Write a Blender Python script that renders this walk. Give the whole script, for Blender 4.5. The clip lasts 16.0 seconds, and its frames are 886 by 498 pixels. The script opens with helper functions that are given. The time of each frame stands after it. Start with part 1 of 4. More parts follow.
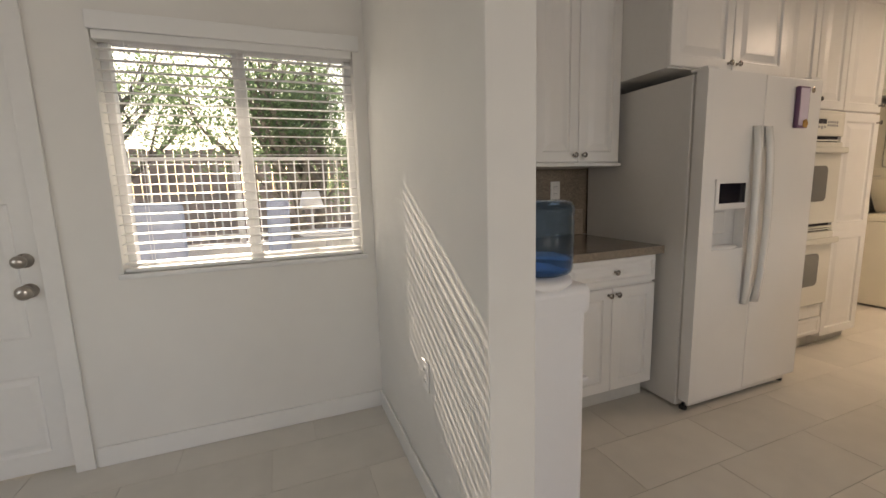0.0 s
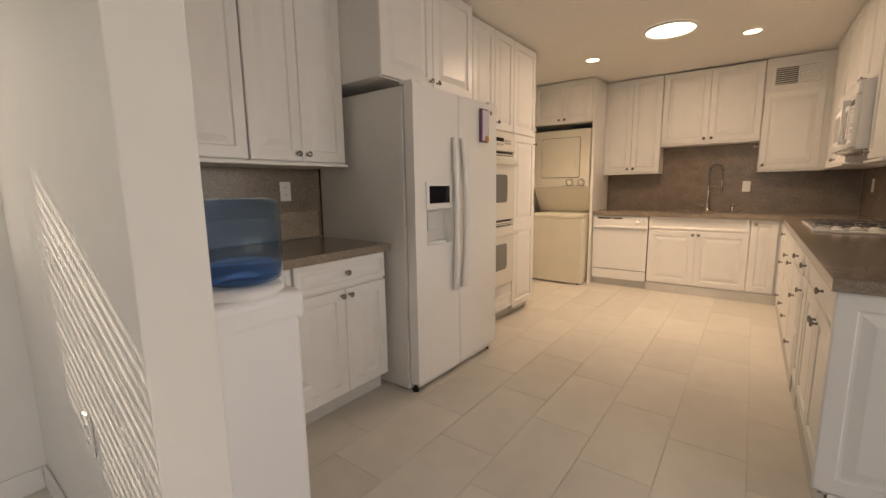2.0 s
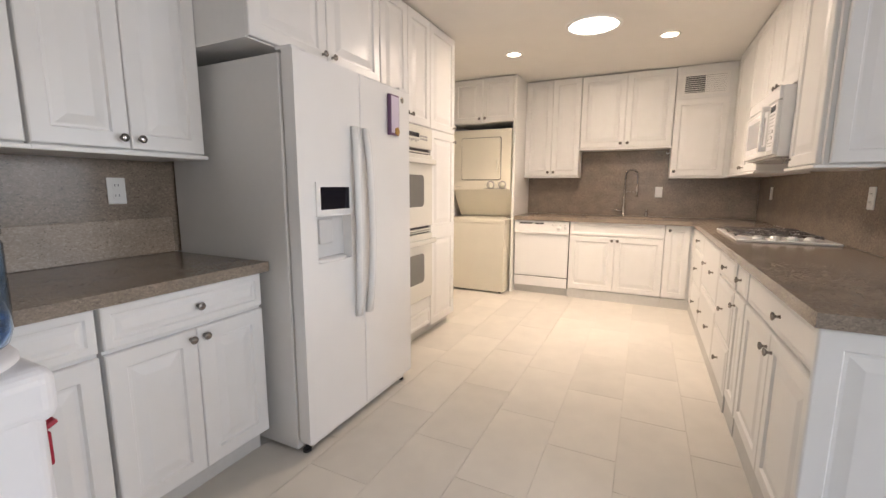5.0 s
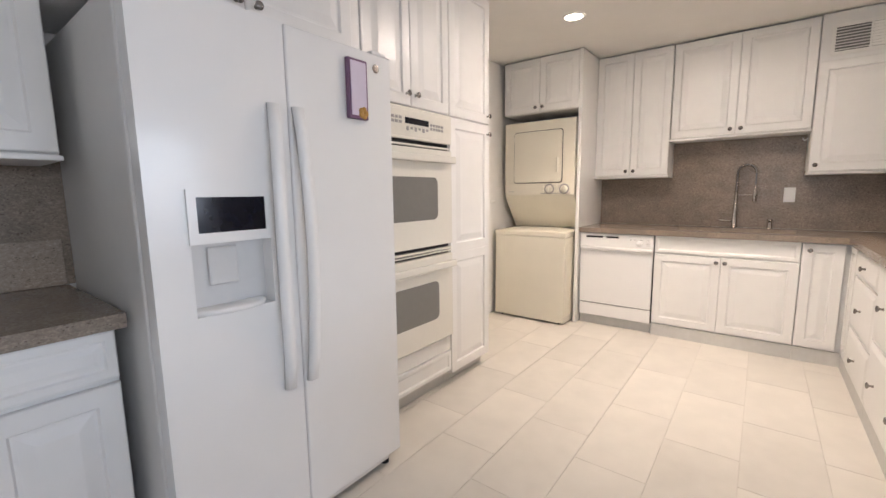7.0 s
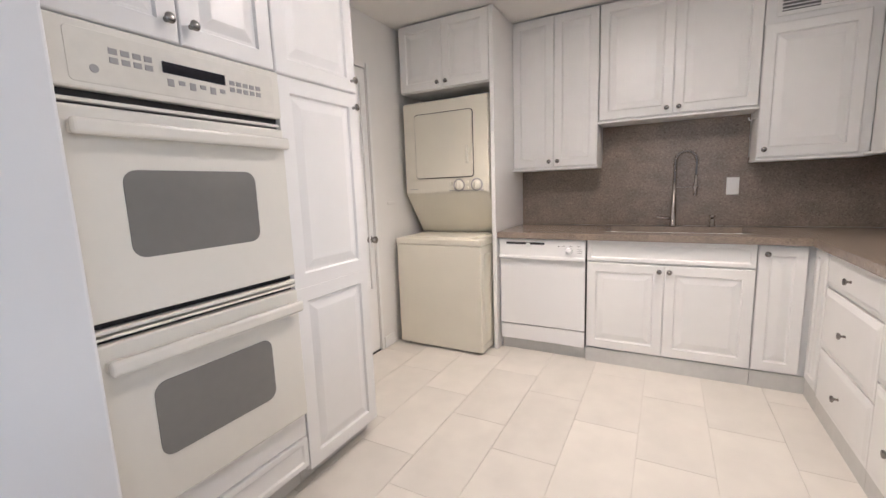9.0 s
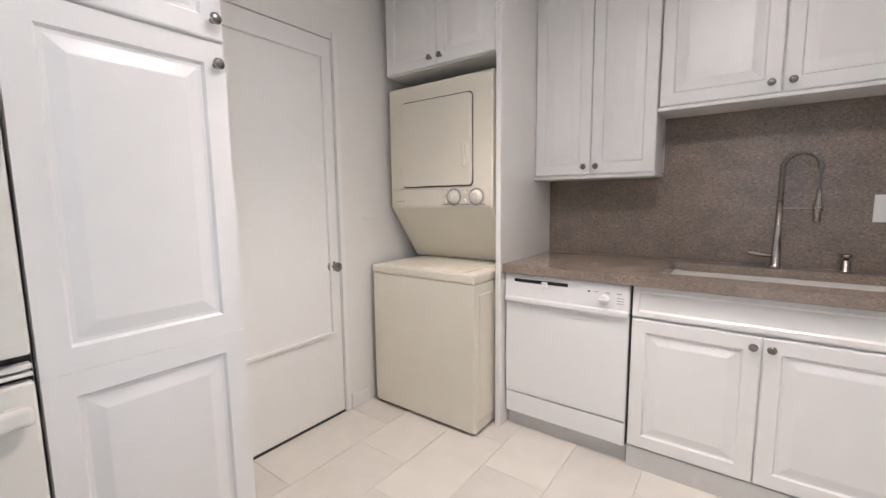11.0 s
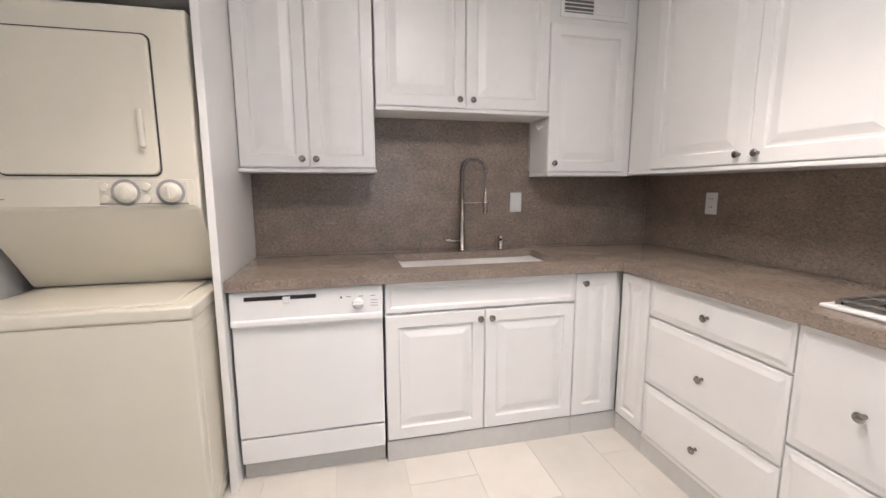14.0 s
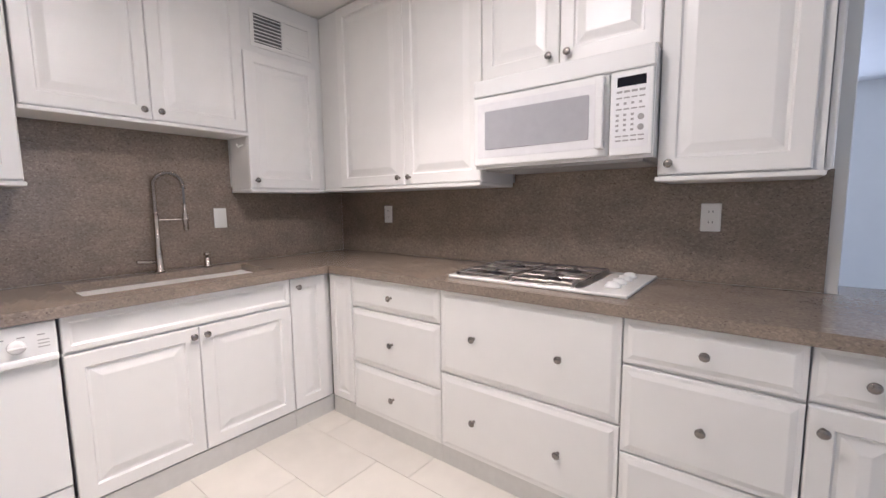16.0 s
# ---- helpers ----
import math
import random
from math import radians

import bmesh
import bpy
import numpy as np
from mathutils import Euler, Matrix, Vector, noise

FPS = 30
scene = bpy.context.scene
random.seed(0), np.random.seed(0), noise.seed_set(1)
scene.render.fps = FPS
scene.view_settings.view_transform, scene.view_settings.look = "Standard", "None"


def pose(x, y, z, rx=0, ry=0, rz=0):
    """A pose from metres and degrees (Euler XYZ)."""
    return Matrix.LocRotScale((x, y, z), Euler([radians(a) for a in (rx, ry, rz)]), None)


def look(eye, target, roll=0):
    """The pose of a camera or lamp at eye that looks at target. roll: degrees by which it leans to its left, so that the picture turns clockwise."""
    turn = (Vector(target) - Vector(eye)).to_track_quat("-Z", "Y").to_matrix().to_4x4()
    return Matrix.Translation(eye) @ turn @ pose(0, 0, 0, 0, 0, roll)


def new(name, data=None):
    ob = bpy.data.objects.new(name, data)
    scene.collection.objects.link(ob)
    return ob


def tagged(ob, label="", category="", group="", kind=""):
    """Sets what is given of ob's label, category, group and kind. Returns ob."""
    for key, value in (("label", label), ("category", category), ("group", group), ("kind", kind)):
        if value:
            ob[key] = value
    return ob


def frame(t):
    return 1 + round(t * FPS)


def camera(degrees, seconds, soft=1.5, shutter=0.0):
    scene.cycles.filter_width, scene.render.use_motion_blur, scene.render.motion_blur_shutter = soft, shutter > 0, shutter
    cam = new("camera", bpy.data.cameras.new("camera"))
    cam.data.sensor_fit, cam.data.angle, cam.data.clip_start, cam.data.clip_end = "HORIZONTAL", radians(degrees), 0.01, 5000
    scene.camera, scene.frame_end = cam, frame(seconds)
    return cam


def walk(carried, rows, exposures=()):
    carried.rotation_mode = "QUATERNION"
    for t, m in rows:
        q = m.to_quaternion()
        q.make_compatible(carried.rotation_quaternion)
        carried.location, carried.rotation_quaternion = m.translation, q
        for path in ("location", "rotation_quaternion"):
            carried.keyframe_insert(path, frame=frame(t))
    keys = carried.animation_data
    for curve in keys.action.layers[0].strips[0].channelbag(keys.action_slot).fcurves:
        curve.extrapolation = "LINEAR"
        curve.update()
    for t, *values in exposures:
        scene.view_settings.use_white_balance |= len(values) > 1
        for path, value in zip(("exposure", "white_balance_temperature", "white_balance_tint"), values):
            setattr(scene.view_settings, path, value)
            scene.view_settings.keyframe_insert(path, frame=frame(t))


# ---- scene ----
cam = camera(93.9, 16.0)
PATH = [
    (0, (0.097, 0.288, 1.232), (0.815, 2.13, 0.934), -1.7),
    (0.5, (0.127, 0.264, 1.225), (1.14, 1.96, 0.912), -1.6),
    (1, (0.163, 0.273, 1.215), (1.389, 1.822, 0.903), -1.3),
    (1.5, (0.234, 0.264, 1.217), (1.637, 1.656, 0.913), -1.1),
    (2, (0.298, 0.253, 1.201), (1.883, 1.436, 0.903), -0.8),
    (2.5, (0.347, 0.216, 1.201), (2.078, 1.175, 0.908), -0.7),
    (3, (0.388, 0.249, 1.212), (2.222, 0.989, 0.913), -0.8),
    (3.5, (0.419, 0.337, 1.211), (2.303, 0.934, 0.902), -0.7),
    (4, (0.438, 0.411, 1.199), (2.329, 0.981, 0.885), -0.8),
    (4.5, (0.546, 0.461, 1.197), (2.42, 1.084, 0.876), -0.5),
    (5, (0.744, 0.448, 1.208), (2.524, 1.312, 0.911), 0.2),
    (5.2, (0.811, 0.445, 1.218), (2.55, 1.389, 0.928), -0.1),
    (7.3, (1.747, 0.509, 1.21), (3.317, 1.718, 0.94), -0.7),
    (7.5, (1.799, 0.527, 1.214), (3.39, 1.71, 0.951), -1.0),
    (8, (1.998, 0.657, 1.226), (3.67, 1.722, 0.961), -2.1),
    (8.5, (2.266, 0.716, 1.235), (3.978, 1.711, 0.954), -2.0),
    (9, (2.543, 0.712, 1.22), (4.282, 1.655, 0.925), -2.1),
    (9.2, (2.66, 0.703, 1.223), (4.413, 1.622, 0.931), -2.4),
    (11.3, (3.581, 0.821, 1.217), (5.167, 2.017, 0.983), -0.6),
    (11.5, (3.646, 0.865, 1.223), (5.256, 2.027, 0.982), -0.7),
    (12, (3.807, 0.958, 1.246), (5.516, 1.969, 1.008), -0.1),
    (12.5, (3.875, 1.049, 1.244), (5.74, 1.728, 1.004), -0.2),
    (13, (3.849, 1.173, 1.261), (5.819, 1.395, 1.0), -1.2),
    (13.5, (3.759, 1.22, 1.223), (5.741, 1.077, 0.99), -1.2),
    (14, (3.638, 1.309, 1.242), (5.566, 0.863, 0.952), -0.2),
    (14.5, (3.563, 1.378, 1.231), (5.397, 0.627, 0.968), -0.9),
    (15, (3.502, 1.455, 1.23), (5.147, 0.345, 0.988), -1.1),
    (15.5, (3.458, 1.498, 1.236), (4.889, 0.121, 0.998), -1.0),
    (16, (3.402, 1.452, 1.231), (4.628, -0.113, 1.01), -0.7),
]
EXPOSURES = [(0.0, 0.94, 7700, 18), (1.0, 0.93, 8100, 20), (2.0, 1.2, 8200, 21), (2.5, 1.45, 7900, 22), (3.0, 1.82, 6950, 18), (3.5, 1.79, 6750, 18), (5.0, 1.85, 6600, 18), (7.5, 1.67, 5900, 17), (9.0, 1.57, 5600, 17), (11.5, 1.5, 5400, 16), (12.5, 1.58, 5500, 16), (13.25, 1.79, 5550, 16), (14.5, 1.68, 5400, 16), (16.0, 1.7, 5400, 19)]
walk(cam, [(t, look(eye, target, roll)) for t, eye, target, roll in PATH], EXPOSURES)


# ---- world, sun and lights ----
SUN_DIR = Vector((0.14, -1.0, -0.55)).normalized()
world = bpy.data.worlds.new("world")
scene.world = world
world.use_nodes = True
wn = world.node_tree.nodes
sky = wn.new("ShaderNodeTexSky")
sky.sky_type = "NISHITA"
sky.sun_disc = False
sky.sun_elevation = math.asin(-SUN_DIR.z)
sky.sun_rotation = math.atan2(-SUN_DIR.x, -SUN_DIR.y)
world.node_tree.links.new(sky.outputs[0], wn["Background"].inputs[0])
wn["Background"].inputs[1].default_value = 0.12


def lamp(name, kind, m, energy, color, **settings):
    data = bpy.data.lights.new(name, kind)
    data.energy, data.color = energy, color
    if "size" in settings:
        data.size = settings["size"]
    if "size_y" in settings:
        data.shape, data.size_y = "RECTANGLE", settings["size_y"]
    if "spread" in settings:
        data.spread = settings["spread"]
    if "radius" in settings:
        data.shadow_soft_size = settings["radius"]
    if "cone" in settings:
        data.spot_size, data.spot_blend = settings["cone"], 0.85
    ob = new(name, data)
    ob.matrix_world = m
    return ob


sun_data = bpy.data.lights.new("sun", "SUN")
sun_data.energy, sun_data.angle, sun_data.color = 5.0, radians(0.5), (1.0, 0.95, 0.86)
sun_ob = new("sun", sun_data)
sun_ob.matrix_world = look((0, 0, 20), Vector((0, 0, 20)) + SUN_DIR)

WARM = (1.0, 0.81, 0.61)
DAYLIGHT = (0.74, 0.86, 1.0)
lamp("round_light_lamp", "AREA", pose(4.25, 0.89, 2.405), 6.8, (1.0, 0.84, 0.665), size=0.34)
lamp("can_lamp", "SPOT", pose(4.68, 1.635, 2.40), 24, WARM, cone=radians(92), radius=0.05)
lamp("can_lamp", "SPOT", pose(4.72, 0.36, 2.40), 20, WARM, cone=radians(92), radius=0.05)
# unseen fill lamps added in wall openings, for daylight from the adjoining rooms
lamp("far_fill_lamp", "AREA", look((4.2, -4.75, 1.5), (4.2, 0, 1.4)), 17, (0.77, 0.86, 1.0), size=2.3, size_y=1.35)
lamp("south_fill_lamp", "AREA", look((0.2, -4.75, 1.5), (0.2, 0, 1.4)), 20.5, (0.93, 0.95, 0.97), size=2.1, size_y=1.35)
lamp("west_fill_lamp", "AREA", look((-3.05, 0.3, 1.5), (0, 0.3, 1.4)), 4.8, DAYLIGHT, size=1.5, size_y=1.35)


# ---- materials ----
def material(name, color, rough=0.5, metal=0.0, vary=0.06, grain=30.0, bump=0.0, bump_scale=200.0, coat=0.0, per_object=0.0, transmission=0.0, ior=1.45, second=None, blotch=3.0):
    """A principled material with colour variation at two scales and fine relief."""
    mat = bpy.data.materials.new(name)
    mat.use_nodes = True
    nt = mat.node_tree
    n, l = nt.nodes, nt.links
    b = n["Principled BSDF"]
    b.inputs["Metallic"].default_value = metal
    b.inputs["Roughness"].default_value = rough
    b.inputs["Coat Weight"].default_value = coat
    b.inputs["Transmission Weight"].default_value = transmission
    b.inputs["IOR"].default_value = ior
    tc = n.new("ShaderNodeTexCoord")
    fine, big = n.new("ShaderNodeTexNoise"), n.new("ShaderNodeTexNoise")
    fine.inputs["Scale"].default_value, big.inputs["Scale"].default_value = grain, blotch
    fine.inputs["Detail"].default_value = 6
    where = tc.outputs["Object"]
    if per_object:
        seed, shift = n.new("ShaderNodeObjectInfo"), n.new("ShaderNodeVectorMath")
        shift.operation = "MULTIPLY_ADD"
        shift.inputs[1].default_value = (1, 1, 1)
        scaled = n.new("ShaderNodeMath")
        scaled.operation = "MULTIPLY"
        scaled.inputs[1].default_value = 60.0
        l.new(seed.outputs["Random"], scaled.inputs[0])
        l.new(tc.outputs["Object"], shift.inputs[0])
        l.new(scaled.outputs[0], shift.inputs[2])
        where = shift.outputs[0]
    for q in (fine, big):
        l.new(where, q.inputs["Vector"])
    add = n.new("ShaderNodeMath")
    add.operation = "ADD"
    l.new(fine.outputs["Fac"], add.inputs[0])
    l.new(big.outputs["Fac"], add.inputs[1])
    half = n.new("ShaderNodeMath")
    half.operation = "MULTIPLY_ADD"
    half.inputs[1].default_value, half.inputs[2].default_value = 0.5, 0.0
    l.new(add.outputs[0], half.inputs[0])
    source = half.outputs[0]
    if per_object:
        info, mix = n.new("ShaderNodeObjectInfo"), n.new("ShaderNodeMath")
        mix.operation = "MULTIPLY_ADD"
        mix.inputs[1].default_value = per_object
        l.new(info.outputs["Random"], mix.inputs[0])
        l.new(source, mix.inputs[2])
        source = mix.outputs[0]
    ramp = n.new("ShaderNodeValToRGB")
    dark = second or [c * (1 - vary) for c in color]
    light = [min(1.0, c * (1 + vary)) for c in color]
    ramp.color_ramp.elements[0].position, ramp.color_ramp.elements[1].position = 0.3, 0.7 + per_object
    ramp.color_ramp.elements[0].color, ramp.color_ramp.elements[1].color = (*dark, 1), (*light, 1)
    l.new(source, ramp.inputs[0])
    l.new(ramp.outputs[0], b.inputs["Base Color"])
    rmap = n.new("ShaderNodeMapRange")
    rmap.inputs[3].default_value, rmap.inputs[4].default_value = rough * 0.85, min(1.0, rough * 1.15)
    l.new(big.outputs["Fac"], rmap.inputs[0])
    l.new(rmap.outputs[0], b.inputs["Roughness"])
    if bump:
        bn, rel = n.new("ShaderNodeTexNoise"), n.new("ShaderNodeBump")
        bn.inputs["Scale"].default_value, bn.inputs["Detail"].default_value = bump_scale, 4
        rel.inputs["Strength"].default_value, rel.inputs["Distance"].default_value = bump, 0.002
        l.new(tc.outputs["Object"], bn.inputs["Vector"])
        l.new(bn.outputs["Fac"], rel.inputs["Height"])
        l.new(rel.outputs[0], b.inputs["Normal"])
    return mat


def granite(name, rough, gloss=0.5, tone=1.0):
    mat = bpy.data.materials.new(name)
    mat.use_nodes = True
    nt = mat.node_tree
    n, l = nt.nodes, nt.links
    b = n["Principled BSDF"]
    b.inputs["Roughness"].default_value = rough
    b.inputs["Specular IOR Level"].default_value = gloss
    tc, stretch = n.new("ShaderNodeTexCoord"), n.new("ShaderNodeMapping")
    stretch.inputs["Scale"].default_value = (1, 1, 1.5)
    l.new(tc.outputs["Object"], stretch.inputs["Vector"])

    def noise_tex(scale, detail, warp=0.0):
        q = n.new("ShaderNodeTexNoise")
        q.inputs["Scale"].default_value, q.inputs["Detail"].default_value, q.inputs["Distortion"].default_value = scale, detail, warp
        l.new(stretch.outputs[0], q.inputs["Vector"])
        return q.outputs["Fac"]

    def ramp(src, stops):
        r = n.new("ShaderNodeValToRGB")
        e = r.color_ramp.elements
        while len(e) < len(stops):
            e.new(0.5)
        for el, (p, c) in zip(e, stops):
            el.position, el.color = p, (*c, 1)
        l.new(src, r.inputs[0])
        return r.outputs[0]

    grains = [(0.28, (0.178, 0.144, 0.114)), (0.45, (0.226, 0.186, 0.148)), (0.57, (0.256, 0.213, 0.171)), (0.74, (0.345, 0.293, 0.240))]
    base = ramp(noise_tex(95, 8, 0.8), [(p, tuple(tone * q for q in c)) for p, c in grains])
    big = ramp(noise_tex(7, 4), [(0.35, (0.97, 0.96, 0.95)), (0.65, (1.16, 1.13, 1.11))])
    mul = n.new("ShaderNodeMix")
    mul.data_type, mul.blend_type = "RGBA", "MULTIPLY"
    mul.inputs["Factor"].default_value = 1.0
    l.new(base, mul.inputs["A"])
    l.new(big, mul.inputs["B"])
    v = n.new("ShaderNodeTexVoronoi")
    v.inputs["Scale"].default_value = 105
    l.new(stretch.outputs[0], v.inputs["Vector"])
    speck = ramp(v.outputs["Distance"], [(0.0, (1, 1, 1)), (0.26, (1, 1, 1)), (0.38, (0, 0, 0))])
    gate = ramp(noise_tex(45, 2), [(0.55, (0, 0, 0)), (0.62, (0.7, 0.7, 0.7))])
    both = n.new("ShaderNodeMath")
    both.operation = "MULTIPLY"
    l.new(speck, both.inputs[0])
    l.new(gate, both.inputs[1])
    dark = n.new("ShaderNodeMix")
    dark.data_type = "RGBA"
    l.new(both.outputs[0], dark.inputs["Factor"])
    l.new(mul.outputs["Result"], dark.inputs["A"])
    dark.inputs["B"].default_value = (0.085, 0.064, 0.050, 1)
    l.new(dark.outputs["Result"], b.inputs["Base Color"])
    return mat


def glow(name, color, strength):
    mat = bpy.data.materials.new(name)
    mat.use_nodes = True
    b = mat.node_tree.nodes["Principled BSDF"]
    b.inputs["Base Color"].default_value = (0.9, 0.9, 0.9, 1)
    b.inputs["Emission Color"].default_value = (*color, 1)
    b.inputs["Emission Strength"].default_value = strength
    return mat


WALL = material("wall_paint", (0.80, 0.785, 0.745), 0.55, vary=0.02, grain=8, bump=0.12, bump_scale=160)
CEIL = material("ceiling_paint", (0.80, 0.78, 0.74), 0.7, vary=0.02, grain=8, bump=0.15, bump_scale=120)
TRIM = material("trim_paint", (0.82, 0.81, 0.78), 0.35, vary=0.02)
CAB = material("cabinet_white", (0.82, 0.81, 0.785), 0.30, vary=0.02, grain=12)
CABIN = material("cabinet_side_laminate", (0.78, 0.775, 0.755), 0.4, vary=0.02)
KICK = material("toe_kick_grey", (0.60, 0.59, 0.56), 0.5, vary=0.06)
GRAN = granite("brown_granite", 0.17, 0.5)
BANDGRAN = granite("tan_granite_band", 0.3, 0.4, 1.35)
SPLASH = granite("brown_granite_backsplash", 0.22, 0.25)
TILE = material("beige_porcelain_tile", (0.655, 0.62, 0.56), 0.33, vary=0.11, grain=9, blotch=4.0, per_object=0.35, bump=0.06, bump_scale=60)
GROUT = material("grout", (0.585, 0.55, 0.49), 0.9, vary=0.14)
CARPET = material("grey_carpet", (0.34, 0.34, 0.36), 0.95, vary=0.12, grain=90, bump=0.6, bump_scale=500)
APPL = material("appliance_white", (0.83, 0.825, 0.81), 0.16, vary=0.012, grain=10, bump=0.03, bump_scale=300)
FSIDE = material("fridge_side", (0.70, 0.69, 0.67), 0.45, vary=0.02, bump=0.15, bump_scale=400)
CREAM = material("almond_enamel", (0.735, 0.695, 0.585), 0.30, vary=0.035, grain=260, blotch=5)
CREAM2 = material("almond_plastic", (0.70, 0.665, 0.57), 0.4, vary=0.02)
BISQ = material("bisque_oven_enamel", (0.80, 0.775, 0.70), 0.22, vary=0.015)
BLACK = material("black_plastic", (0.015, 0.015, 0.017), 0.35, vary=0.1)
DISPLAY = material("dark_display", (0.010, 0.010, 0.016), 0.12, vary=0.1)
# near-black that paints the shade inside gaps
GAPSHADE = material("gap_shade", (0.05, 0.048, 0.045), 0.7)
OVENGLASS = material("oven_glass", (0.22, 0.215, 0.20), 0.10, vary=0.04)
MWGLASS = material("microwave_window_mesh", (0.40, 0.40, 0.42), 0.14, vary=0.05)
CHROME = material("brushed_nickel", (0.46, 0.42, 0.38), 0.27, metal=1.0, vary=0.04)
KNOBMETAL = material("dark_nickel_knob", (0.30, 0.28, 0.26), 0.2, metal=1.0, vary=0.05)
STEEL = material("burner_steel", (0.50, 0.48, 0.46), 0.25, metal=1.0, vary=0.08)
DECK = material("cooktop_deck_steel", (0.60, 0.58, 0.56), 0.28, metal=0.9, vary=0.08)
IRON = material("grate_grey", (0.27, 0.25, 0.24), 0.26, metal=0.7, vary=0.1)
PORC = material("white_porcelain", (0.84, 0.83, 0.80), 0.12, vary=0.01)
# grey for the paddle's plastic, and for shade painted into the recess
DISPENSER = material("dispenser_plastic_shade", (0.66, 0.655, 0.645), 0.4, vary=0.03)
BUTTON = material("grey_button", (0.36, 0.35, 0.34), 0.5, vary=0.05)
PLATE = material("white_plate", (0.82, 0.81, 0.78), 0.3, vary=0.01)
PLASTIC = material("cooler_white_plastic", (0.84, 0.84, 0.85), 0.3, vary=0.01)
RED = material("red_tap", (0.34, 0.012, 0.03), 0.35)
BLUE = material("blue_bottle", (0.58, 0.76, 0.965), 0.07, vary=0.02, transmission=1.0, ior=1.2)
WATER = material("bottle_water", (0.34, 0.54, 0.86), 0.03, vary=0.02, transmission=0.85, ior=1.12)
PURPLE = material("purple_frame", (0.16, 0.08, 0.15), 0.4)
LILAC = material("lilac_pad", (0.62, 0.55, 0.66), 0.6, vary=0.04)
GOLD = material("gold_flower", (0.45, 0.24, 0.05), 0.4, vary=0.3, grain=80)
SHADOWGREY = material("recess_shadow", (0.16, 0.16, 0.16), 0.8)
SLAT = material("white_vinyl_slat", (0.84, 0.84, 0.82), 0.4, vary=0.01)
VINYL = material("white_vinyl_frame", (0.78, 0.78, 0.77), 0.4, vary=0.02)
GLASS = material("window_glass", (0.97, 0.98, 0.98), 0.0, vary=0.0, transmission=1.0, ior=1.02)
LIGHTGLOW = glow("light_diffuser", (1.0, 0.93, 0.80), 3.0)
CANGLOW = glow("can_bulb", (1.0, 0.86, 0.62), 4.8)


# ---- building helpers ----
def link(name, bm, mat, parent=None, smooth=False):
    me = bpy.data.meshes.new(name)
    bm.normal_update()
    bm.to_mesh(me)
    bm.free()
    for m in (mat if isinstance(mat, (list, tuple)) else [mat]):
        me.materials.append(m)
    if smooth:
        for p in me.polygons:
            p.use_smooth = True
    ob = new(name, me)
    if parent is not None:
        ob.parent = parent
    return ob


def part(name, bm, mat, parent, label="", smooth=False):
    return tagged(link(name, bm, mat, parent, smooth), label)


def thing(name, m, label, category, group=""):
    ob = new(name)
    ob.empty_display_size = 0.1
    ob.matrix_world = m
    return tagged(ob, label, category, group)


def structure(name, bm, mat, label="", category=""):
    return tagged(link(name, bm, mat), label, category, kind="structure")


def box(x0, x1, y0, y1, z0, z1, bevel=0.0, seg=2, bm=None):
    own = bmesh.new()
    bmesh.ops.create_cube(own, size=1, matrix=Matrix.LocRotScale(((x0 + x1) / 2, (y0 + y1) / 2, (z0 + z1) / 2), None, (abs(x1 - x0), abs(y1 - y0), abs(z1 - z0))))
    if bevel:
        bmesh.ops.bevel(own, geom=own.edges[:], offset=bevel, segments=seg, profile=0.5, affect="EDGES")
    return merge(bm, own)


def merge(bm, own):
    if bm is None:
        return own
    me = bpy.data.meshes.new("tmp")
    own.to_mesh(me)
    own.free()
    bm.from_mesh(me)
    bpy.data.meshes.remove(me)
    return bm


def lathe(profile, m=Matrix(), seg=20, bm=None, cap=True):
    """A turned shape about local z from (radius, height) pairs."""
    own = bmesh.new()
    rings = []
    for r, z in profile:
        rings.append([own.verts.new(m @ Vector((r * math.cos(2 * math.pi * k / seg), r * math.sin(2 * math.pi * k / seg), z))) for k in range(seg)])
    for a, b in zip(rings, rings[1:]):
        for k in range(seg):
            own.faces.new((a[k], a[(k + 1) % seg], b[(k + 1) % seg], b[k]))
    if cap:
        own.faces.new(rings[0][::-1])
        own.faces.new(rings[-1])
    return merge(bm, own)


def tube(points, radius, seg=8, bm=None):
    """A round bar swept along points."""
    own = bmesh.new()
    pts = [Vector(p) for p in points]
    rings = []
    up = Vector((0.123, 0.21, 0.97))
    for k, p in enumerate(pts):
        d = (pts[min(k + 1, len(pts) - 1)] - pts[max(k - 1, 0)]).normalized()
        a = d.cross(up)
        if a.length < 0.1:
            a = d.cross(Vector((1, 0, 0)))
        a.normalize()
        b = d.cross(a).normalized()
        up = a.cross(d)
        rings.append([own.verts.new(p + radius * (math.cos(2 * math.pi * j / seg) * a + math.sin(2 * math.pi * j / seg) * b)) for j in range(seg)])
    for a, b in zip(rings, rings[1:]):
        for j in range(seg):
            own.faces.new((a[j], a[(j + 1) % seg], b[(j + 1) % seg], b[j]))
    own.faces.new(rings[0][::-1])
    own.faces.new(rings[-1])
    bmesh.ops.recalc_face_normals(own, faces=own.faces[:])
    return merge(bm, own)


